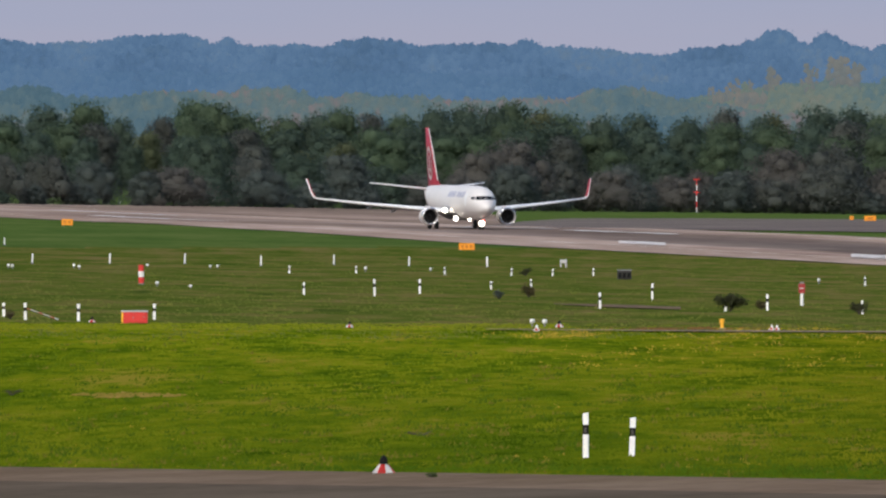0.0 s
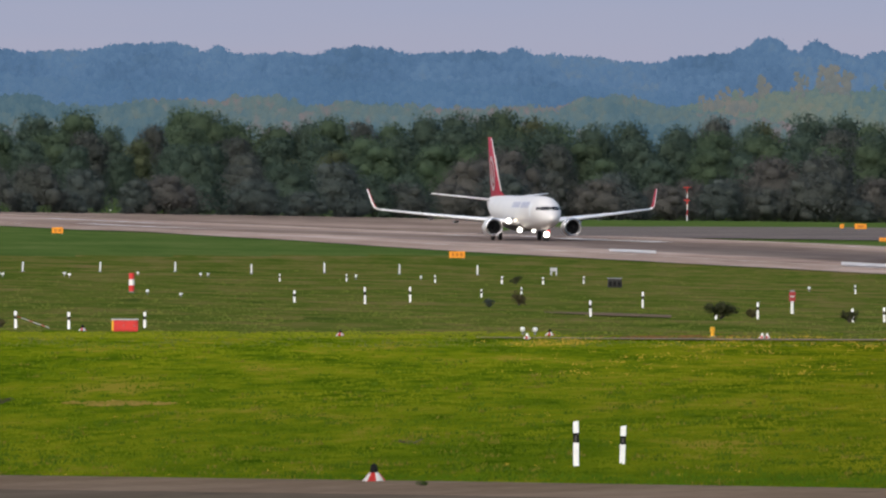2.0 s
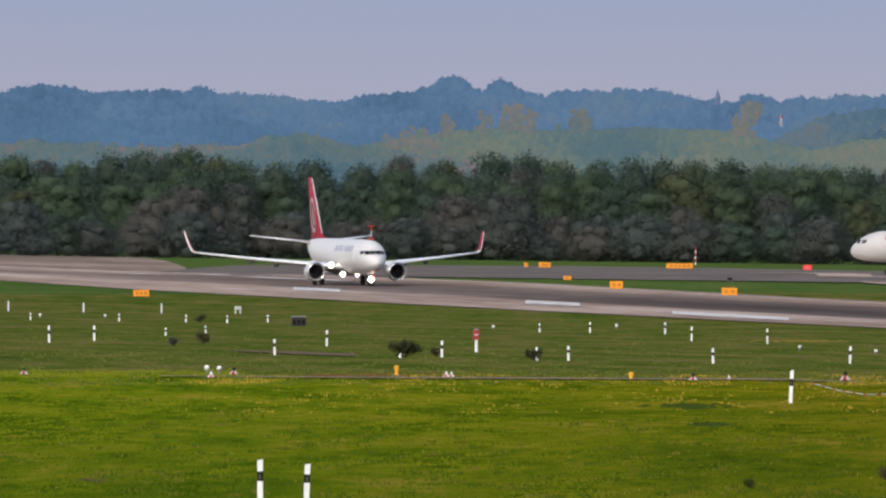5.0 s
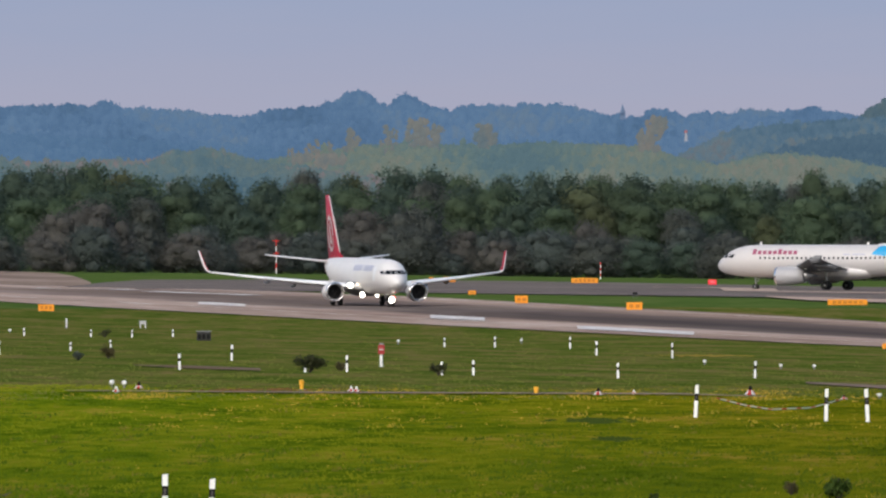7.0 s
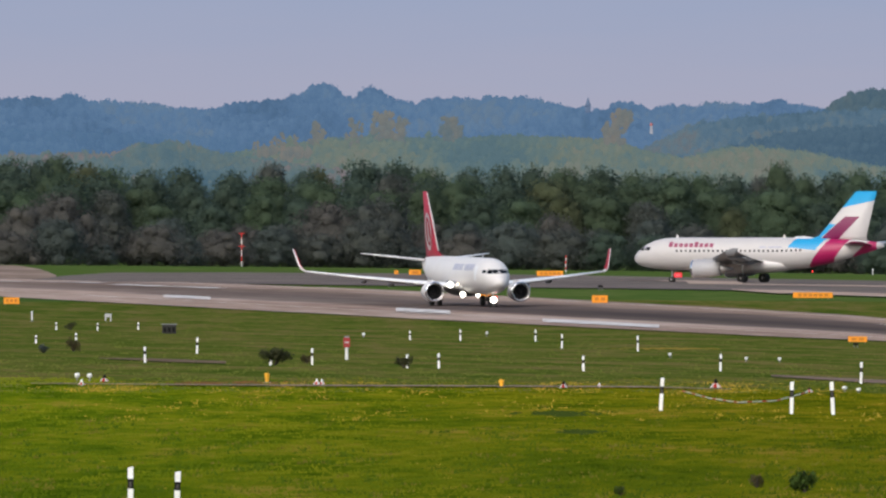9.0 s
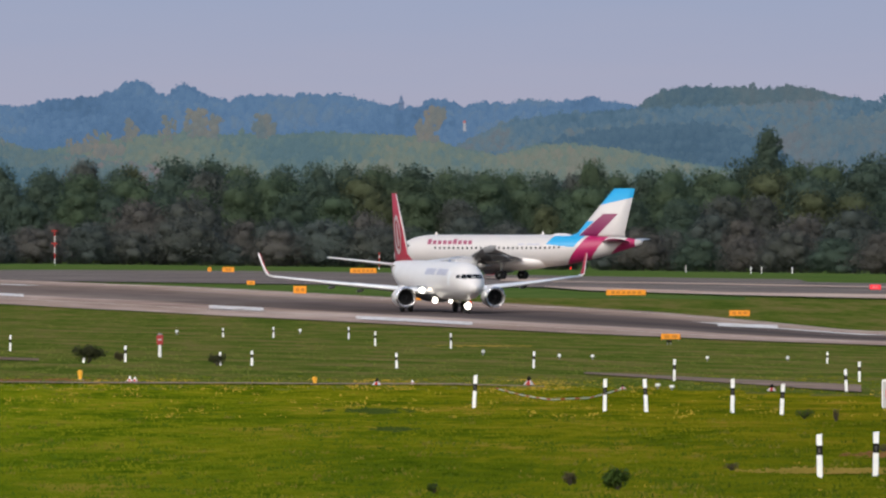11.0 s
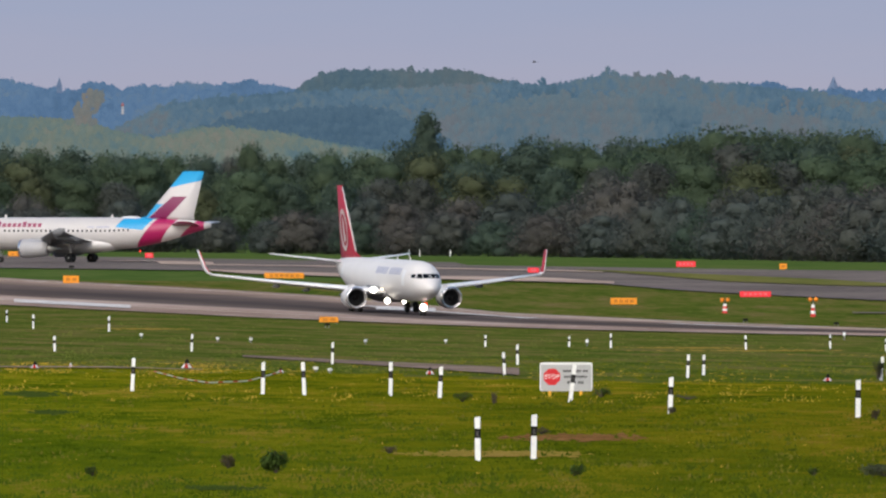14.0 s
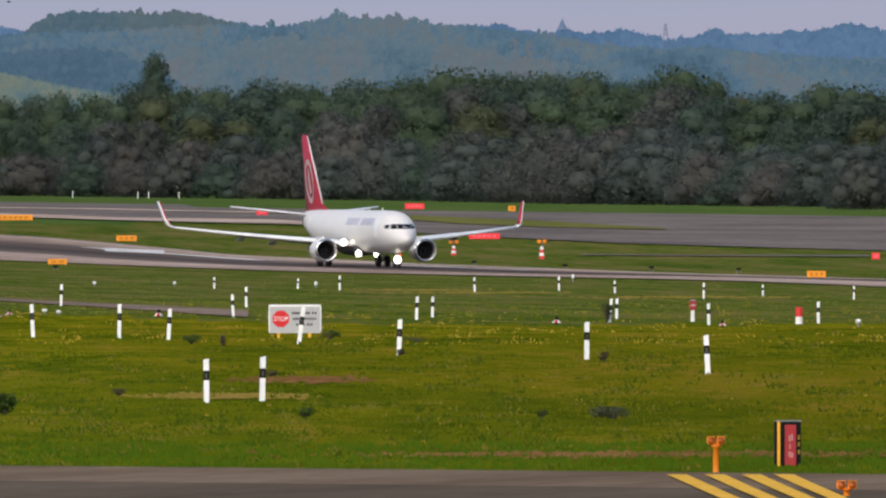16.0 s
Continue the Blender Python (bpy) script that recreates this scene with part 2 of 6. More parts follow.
def build_ground():
    angles = sorted(set([round(a, 3) for a in np.linspace(-180, -8, 26)] + [round(a, 3) for a in np.linspace(-3, 10, 131)] + [round(a, 3) for a in np.linspace(12, 180, 25)] + [-7, -6, -5, -4]))
    radii = [12 * (4950 / 12) ** (i / 60) for i in range(32)]
    start = radii[-1]
    radii += [start * (4950 / start) ** (i / 260) for i in range(1, 261)]
    verts, faces, kinds = [], [], []
    for r in radii:
        for a in angles:
            x, y = r * math.sin(radians(a)), r * math.cos(radians(a))
            z = ground_z(x, y) if abs(a) < 60 else ground_z(r * math.sin(radians(60) * (1 if a > 0 else -1)), r * 0.5)
            if r < 1100:
                z += 0.02 * noise.noise(Vector((x * 0.3, y * 0.06, 3)))
            verts.append((x, y, z))
    k = len(angles)
    for i in range(len(radii) - 1):
        for j in range(k - 1):
            faces.append((i * k + j, i * k + j + 1, (i + 1) * k + j + 1, (i + 1) * k + j))
            bx = 784 + LENS * radians((angles[j] + angles[j + 1]) / 2)
            kinds.append(face_mat(bx, drop(bx, LENS / radii[i])))
    faces.append(tuple(range(k - 1, -1, -1)))
    kinds.append(1)
    me = raw_mesh("ground", verts, faces, M_GRASS_MID, True)
    me.materials.append(M_GRASS_NEAR)
    me.materials.append(M_GRASS_FAR)
    me.polygons.foreach_set("material_index", kinds)
    return tagged(new("ground", me), "airfield meadow of green and yellowed grass", "ground", kind="structure")


build_ground()

# the runway's centre line, a far and a near point
RW_A, RW_B = Vector((1.8, 2292, 0)), Vector((110.4, 1751.5, 0))
RW_DIR = (RW_B - RW_A).normalized()
RW_TURN = math.atan2(RW_DIR.y, RW_DIR.x)


def strip(name, origin, turn, u0, u1, v0, v1, lift, mat, step=6.0, vstep=4.0):
    """A sheet laid over the ground, u along turn from the origin, v to its left."""
    nu, nv = max(2, int((u1 - u0) / step)), max(2, int(abs(v1 - v0) / vstep) + 1)
    c, s = math.cos(turn), math.sin(turn)
    verts, faces = [], []
    for i in range(nu + 1):
        u = u0 + (u1 - u0) * i / nu
        for j in range(nv + 1):
            v = v0 + (v1 - v0) * j / nv
            x, y = origin.x + u * c - v * s, origin.y + u * s + v * c
            verts.append((u, v, ground_z(x, y) + lift))
    w = nv + 1
    for i in range(nu):
        for j in range(nv):
            faces.append((i * w + j, i * w + j + 1, (i + 1) * w + j + 1, (i + 1) * w + j))
    ob = new(name, raw_mesh(name, verts, faces, mat, True))
    ob.matrix_world = pose(origin.x, origin.y, 0, 0, 0, math.degrees(turn))
    return ob


def band(name, top, bottom, lift, mat, label, category, n=160, rows=8):
    """Paving between a far and a near border, each a chain of (bearing, depression)."""
    verts, faces = [], []
    x0, x1 = top[0][0], top[-1][0]
    for i in range(n + 1):
        bx = x0 + (x1 - x0) * i / n
        a, b = np.interp(bx, *zip(*top)), np.interp(bx, *zip(*bottom))
        p, q = spot(bx, a), spot(bx, b)
        for j in range(rows + 1):
            v = p.lerp(q, j / rows)
            verts.append((v.x, v.y, ground_z(v.x, v.y) + lift))
    w = rows + 1
    for i in range(n):
        for j in range(rows):
            faces.append((i * w + j, i * w + j + 1, (i + 1) * w + j + 1, (i + 1) * w + j))
    return tagged(new(name, raw_mesh(name, verts, faces, mat, True)), label, category, kind="structure")


tagged(strip("runway", RW_A, RW_TURN, -1300, 1500, -35, 27, 0.10, M_RUNWAY), "worn asphalt runway with rubber-dark middle and pale shoulders", "runway", kind="structure")
# painted touchdown bars: along, length, side
for u, length, v in [(-330, 90, 9), (-200, 90, -9), (-60, 60, 12), (20, 60, 10), (395, 70, 13), (520, 50, 12)]:
    c, s = math.cos(RW_TURN), math.sin(RW_TURN)
    o = Vector((RW_A.x + u * c, RW_A.y + u * s, 0))
    tagged(strip("runway_bar", o, RW_TURN, 0, length, v - 1.4, v + 1.4, 0.16, M_BAR, 8, 1.4), "faded white painted bar on the runway", "marking", "runway bars", "structure")
# and the bright ones in the touchdown zone: bearings of their ends and depressions
for x0, x1, y0, y1, h in [(1095, 1178, 431, 435, 5), (1506, 1602, 455, 460, 6), (1766, 1972, 475, 485, 5), (2406, 2512, 488, 493, 5)]:
    tagged(band("runway_bar", [(x0, y0 - h / 2), (x1, y1 - h / 2)], [(x0, y0 + h / 2), (x1, y1 + h / 2)], 0.17, M_BAR_WHITE, "bright white painted bar on the runway", "marking", 12, 3), "bright white painted bar on the runway", "marking", "runway bars", "structure")
for v in (-22.8, 22.3):
    tagged(strip("runway_edge_line", RW_A, RW_TURN, -1300, 1500, v - 0.45, v + 0.45, 0.15, M_LINE_WORN, 6, 0.9), "thin white painted runway edge line", "marking", "edge lines", "structure")
band("taxiway", [(860, 402), (920, 394), (1000, 388), (1236, 388), (1568, 390), (1836, 393), (2260, 401), (2704, 409), (3000, 414), (3125, 416), (3705, 425), (4000, 430)], [(860, 403), (920, 403), (1050, 405), (1266, 406), (1486, 409), (2136, 420), (2696, 437), (2828, 445), (2950, 455), (3075, 462), (3325, 474), (3705, 485), (4000, 492)], 0.12, M_TAR, "broad grey asphalt taxiway with tan edges", "taxiway")
band("runway_turnpad", [(-300, 357), (0, 361), (400, 366), (700, 371), (840, 375), (880, 382), (905, 392)], [(-300, 368), (0, 376), (400, 387), (700, 396), (905, 403)], 0.06, M_TURN, "old brownish paving beside the runway", "paving", 80, 6)
band("taxiway_island", [(2760, 418), (2831, 420), (3025, 428), (3200, 436), (3400, 449)], [(2760, 419), (2831, 423), (3025, 440), (3200, 447), (3400, 451)], 0.20, M_GRASS_DRY, "thin tongue of yellowish grass between two taxiways", "grass", 60, 3)
band("taxiway_shoulder_1", [(1900, 402), (2200, 407), (2408, 410), (2808, 420)], [(1900, 403), (2200, 409), (2408, 413), (2808, 423)], 0.18, M_TAN, "tan concrete shoulder along the taxiway", "shoulder", rows=3)
band("taxiway_shoulder_2", [(2100, 418), (2176, 420), (2438, 429), (2696, 432), (2828, 440)], [(2100, 420), (2176, 426), (2438, 434), (2696, 440), (2828, 444)], 0.18, M_TAN, "tan concrete shoulder along the taxiway", "shoulder", rows=3)
band("grass_path", [(3250, 496), (3480, 497), (3760, 497)], [(3250, 498), (3480, 499), (3760, 500)], 0.12, M_TAR, "narrow grey path through the grass", "path", 50, 2)
band("service_road_1", [(2170, 569), (2450, 582), (2660, 592)], [(2170, 572), (2450, 590), (2660, 605)], 0.06, M_TURN, "narrow brownish service road through the grass", "road", 60, 4)
band("service_road_2", [(980, 539), (1100, 541), (1205, 545)], [(980, 540), (1100, 546), (1205, 549)], 0.06, M_APRON, "narrow brownish service road through the grass", "road", 30, 4)
band("meadow_path", [(860, 584), (1278, 587), (1500, 588), (1936, 590), (2100, 595)], [(860, 585), (1278, 589), (1500, 590), (1936, 592), (2100, 596)], 0.07, M_TURN, "narrow earth path along the edge of the meadow", "path", 70, 2)
band("apron_edge", [(-900, 817), (784, 841), (1568, 854), (2221, 870), (3789, 886), (4600, 894)], [(-900, 842), (784, 866), (1568, 880), (2221, 897), (3789, 914), (4600, 921)], 0.05, M_APRON, "brownish concrete edge of a taxiway beside the grass", "taxiway", 200, 5)
band("apron", [(-900, 842), (784, 866), (1568, 880), (2221, 897), (3789, 914), (4600, 921)], [(-900, 1500), (4600, 1580)], 0.05, M_APRON_DARK, "dark asphalt taxiway", "taxiway", 200, 12)


def bare_patches():
    """Dry, reddish and bare spots in the grass."""
    rng = np.random.RandomState(9)
    for bx, by, w, h, mat in [(2760, 716, 160, 9, M_EARTH), (2620, 745, 210, 8, M_STRAW), (1797, 638, 85, 8, M_WEED), (1990, 522, 130, 3, M_STRAW), (2960, 556, 200, 3, M_STRAW), (3080, 561, 240, 3, M_STRAW), (3460, 569, 300, 4, M_STRAW),
                             (230, 702, 110, 8, M_STRAW), (590, 551, 55, 4, M_WEED), (468, 522, 20, 4, M_WEED), (250, 518, 22, 4, M_WEED), (1200, 583, 170, 3, M_EARTH), (3350, 850, 800, 8, M_EARTH), (2130, 806, 90, 5, M_WEED), (1836, 670, 46, 6, M_WEED)]:
        verts, faces = [], []
        for i in range(int(min(500, 30 + w * h * 0.16))):
            p = spot(bx + w * 0.30 * rng.normal(), by + h * 0.24 * rng.normal())
            k = 1.5 / math.sqrt(scale_at(bx, by))
            x, y, dx, dy = p.x + rng.normal() * 0.05, p.y, k * rng.uniform(0.5, 1.3), k * rng.uniform(2, 6)
            verts += [(x - dx, y - dy * 0.3, p.z + 0.02), (x + dx, y + dy * 0.2, p.z + 0.02), (x + dx * rng.uniform(-1, 1), y + dy, p.z + rng.uniform(0.05, 0.09))]
            faces.append((3 * i, 3 * i + 1, 3 * i + 2))
        tagged(new("grass_patch", raw_mesh("grass_patch", verts, faces, mat)), "bare or dried patch in the meadow", "ground", "grass patches", "stuff")


bare_patches()


# ---------------- grass, weeds and flowers
def tufts(name, count, area, height, width, mat, label, blades=5, clump=0.0):
    rng = np.random.RandomState(len(name) * 7 + count)
    verts, faces = [], []
    x0, x1, y0, y1 = area
    made = 0
    while made < count:
        bx, by = rng.uniform(x0, x1), rng.uniform(y0, y1)
        if clump and noise.noise(Vector((bx / 90, by / 12, 7.7))) < clump:
            if rng.rand() < 0.9:
                continue
        edge = np.interp(bx, [-900, 784, 1568, 2221, 3789, 4600], [812, 837, 851, 868, 884, 892])
        if by > edge:
            made += 1
            continue
        p = spot(bx, by)
        made += 1
        hh = height * rng.uniform(0.5, 1.25)
        for _ in range(blades):
            ox, oy = rng.normal(0, width / 2), rng.normal(0, width)
            lx, ly = rng.normal(0, hh * 0.5), hh * rng.uniform(0.6, 2.2)
            bw = rng.uniform(0.25, 0.6) * width * 0.35
            h1 = hh * rng.uniform(0.5, 1.1)
            i = len(verts)
            verts += [(p.x + ox - bw, p.y + oy, p.z - 0.03), (p.x + ox + bw, p.y + oy + 0.03, p.z - 0.03), (p.x + ox + lx, p.y + oy + ly, p.z + h1)]
            faces.append((i, i + 1, i + 2))
    return tagged(new(name, raw_mesh(name, verts, faces, mat)), label, "grass", kind="stuff")


tufts("meadow_grass", 22000, (-150, 3950, 575, 890), 0.075, 0.30, M_BLADE, "short green meadow grass")
tufts("meadow_grass_tall", 2600, (-150, 3950, 590, 890), 0.13, 0.3, M_BLADE_DARK, "taller dark green grass tufts", clump=0.12)
tufts("dry_grass", 1300, (-150, 3950, 570, 885), 0.11, 0.3, M_BLADE_DRY, "dry straw-coloured grass tufts", clump=0.1)
tufts("rough_grass", 7000, (-150, 3950, 456, 600), 0.085, 0.5, M_BLADE_MID, "rough olive grass between runway and meadow")
tufts("grass_verge", 9000, (-150, 3950, 828, 890), 0.11, 0.15, M_BLADE_VERGE, "green grass verge beside the taxiway")
tufts("meadow_edge_grass", 1300, (-150, 1000, 573, 584), 0.08, 0.3, M_BLADE_LIME, "yellow-green grass along the edge of the meadow", clump=0.0)
tufts("yellow_flowers", 900, (900, 3950, 580, 650), 0.09, 0.22, M_FLOWER, "small yellow meadow flowers", 3, clump=0.18)
tufts("yellow_flower_strip", 700, (850, 2300, 581, 600), 0.08, 0.25, M_FLOWER, "strip of yellow meadow flowers", 3, clump=0.05)
tufts("yellow_flowers_low", 160, (-100, 3950, 690, 850), 0.07, 0.12, M_FLOWER, "scattered yellow meadow flowers", 3)

# ---------------- woods
M_BARK = plain("bark", (0.055, 0.045, 0.035), 0.95, scale=2)


def leaves(name, dark, light, spread=0.18):
    m = material(name, [dark, tuple((a + b) / 2 for a, b in zip(dark, light)), light], 0.25, 0.85, detail_scale=1.5, spread=spread, spec=0.1)
    n, l = m.node_tree.nodes, m.node_tree.links
    bsdf = n["Principled BSDF"]
    thin, mix = n.new("ShaderNodeBsdfTranslucent"), n.new("ShaderNodeMixShader")
    l.new(bsdf.inputs["Base Color"].links[0].from_socket, thin.inputs["Color"])
    mix.inputs[0].default_value = 0.5
    l.new(bsdf.outputs[0], mix.inputs[1])
    l.new(thin.outputs[0], mix.inputs[2])
    l.new(mix.outputs[0], n["Material Output"].inputs["Surface"])
    return m


# the wood's hues are greyed and paled, with distance haze put into them
LEAF = {"green": leaves("leaves_green", (0.080, 0.119, 0.074), (0.101, 0.141, 0.087)),
        "dark": leaves("leaves_dark", (0.074, 0.110, 0.085), (0.090, 0.128, 0.096)),
        "olive": leaves("leaves_olive", (0.103, 0.123, 0.069), (0.120, 0.139, 0.078)),
        "brown": leaves("leaves_brown", (0.099, 0.112, 0.101), (0.116, 0.125, 0.112)),
        "rust": leaves("leaves_rust", (0.116, 0.114, 0.105), (0.130, 0.125, 0.114)),
        "bush": leaves("leaves_bush", (0.056, 0.064, 0.030), (0.082, 0.088, 0.042)),
        "weed": leaves("leaves_weed", (0.100, 0.084, 0.040), (0.130, 0.105, 0.052)),
        "herb": leaves("leaves_herb", (0.058, 0.100, 0.020), (0.085, 0.130, 0.030)),
        "grey": leaves("leaves_grey", (0.090, 0.112, 0.103), (0.105, 0.125, 0.116))}


def crown_points(rng, lobes, n, depth=0.35):
    """Points and outward directions through the outer part of a crown made of lobes (centre, radii)."""
    c, r = np.array([k[0] for k in lobes]), np.array([k[1] for k in lobes])
    w = r[:, 0] * r[:, 2]
    k = rng.choice(len(lobes), n, p=w / w.sum())
    v = rng.normal(size=(n, 3))
    v /= np.linalg.norm(v, axis=1)[:, None]
    q = 1.06 - depth * rng.rand(n) ** 1.6 + 0.10 * np.sin(v @ np.array((7.0, 5.0, 9.0)) + k)
    return c[k] + v * r[k] * q[:, None], v


def loose_leaves(rng, pts, out, size, flat=0.55):
    """Three corners for each leaf clump at the points, roughly facing outwards; size is one number or one for each."""
    n = len(pts)
    s = (size * rng.uniform(0.5, 1.3, n))[:, None]
    face = out + rng.normal(size=(n, 3)) * flat
    face /= np.linalg.norm(face, axis=1)[:, None]
    a = np.cross(face, rng.normal(size=(n, 3)))
    a /= np.linalg.norm(a, axis=1)[:, None]
    b = np.cross(face, a)
    tri = np.stack([pts - a * s, pts + b * s * 1.1, pts + a * s * 0.8 - b * s * 0.3], 1)
    back = np.einsum("ij,ij->i", np.cross(tri[:, 1] - tri[:, 0], tri[:, 2] - tri[:, 0]), out) < 0
    tri[back] = tri[back][:, ::-1]
    return tri.reshape(-1, 3)


def lump_grid(sides, rings):
    """Unit directions and faces of a closed round mass."""
    v = [(math.sin(math.pi * k / rings) * math.cos(2 * math.pi * (j + 0.5 * (k % 2)) / sides), math.sin(math.pi * k / rings) * math.sin(2 * math.pi * (j + 0.5 * (k % 2)) / sides), math.cos(math.pi * k / rings))
         for k in range(rings + 1) for j in range(sides)]
    f = [(k * sides + j, (k + 1) * sides + j, (k + 1) * sides + (j + 1) % sides, k * sides + (j + 1) % sides) for k in range(rings) for j in range(sides)]
    return np.array(v), np.array(f)


def leaf_mesh(name, rng, pts, out, size, mat, cores=()):
    """Leaf clumps that share the crown's round shading, over a billowing mass of foliage in each lobe."""
    verts, faces, normals = loose_leaves(rng, pts, out, size), np.arange(3 * len(pts)).reshape(-1, 3).tolist(), np.repeat(out + rng.normal(size=out.shape) * 0.3, 3, axis=0)
    grid, quads = lump_grid(10, 7)
    for k, (c, r) in enumerate(cores):
        faces += (quads + len(verts)).tolist()
        q = 1 + 0.10 * np.sin(grid @ np.array((5.0, 3.0, 4.0)) + 1.7 * k) + 0.07 * np.sin(grid @ np.array((-4.0, 9.0, 7.0)) + k) + rng.uniform(-0.05, 0.05, len(grid))
        verts = np.vstack([verts, np.array(c) + grid * np.array(r) * q[:, None]])
        normals = np.vstack([normals, grid + rng.normal(size=grid.shape) * 0.12])
    me = raw_mesh(name, verts.tolist(), faces, mat, True)
    me.normals_split_custom_set_from_vertices((normals / np.linalg.norm(normals, axis=1)[:, None]).tolist())
    return me


def make_tree(seed, height, width, trunk_share, mat, n, size, label, group, lobes_n=24):
    """A tree or shrub: tapered trunk, limbs and a crown of leaf clumps."""
    rng = np.random.RandomState(seed)
    root = new("tree")
    bm = bmesh.new()
    tr = 0.018 * height + 0.05
    turned(bm, Matrix(), [(tr * 1.4, -0.3), (tr, 0.6), (tr * 0.7, height * 0.45), (tr * 0.25, height * 0.85)], 7)
    low = height * trunk_share
    span = height - low
    lobes = [((0, 0, low + span * 0.45), (width * 0.36, width * 0.36, span * 0.46)), ((0, 0, low + span * 0.25), (width * 0.43, width * 0.43, span * 0.30))]
    for i in range(lobes_n):
        a = 2.4 * i + rng.uniform(0, 0.8)
        f = (i + rng.uniform(0, 1)) / lobes_n
        z = low + span * (0.12 + 0.76 * f)
        r = min(width * rng.uniform(0.14, 0.23), span * rng.uniform(0.18, 0.28))
        d = width * 0.31 * math.sqrt(max(0.05, 1.05 - f)) * rng.uniform(0.6, 1.05)
        c = (d * math.cos(a), d * math.sin(a), z)
        lobes.append((c, (r, r, min(r * rng.uniform(0.75, 1.1), height - z + 0.2))))
        if i % 2 == 0:
            start = Vector((0, 0, z * 0.62))
            way = Vector(c) - start
            m = Matrix.Translation(start) @ way.to_track_quat("Z", "Y").to_matrix().to_4x4()
            turned(bm, m, [(tr * 0.4, 0), (tr * 0.1, way.length)], 5)
    part("trunk", bm, M_BARK, root)
    pts, out = crown_points(rng, lobes, n, 0.42)
    me = leaf_mesh("crown", rng, pts, out, size, mat, [(c, tuple(k * 0.62 for k in r)) for c, r in lobes[::2]])
    ob = new("crown", me)
    ob.parent = root
    return tagged(root, label, "tree", group)


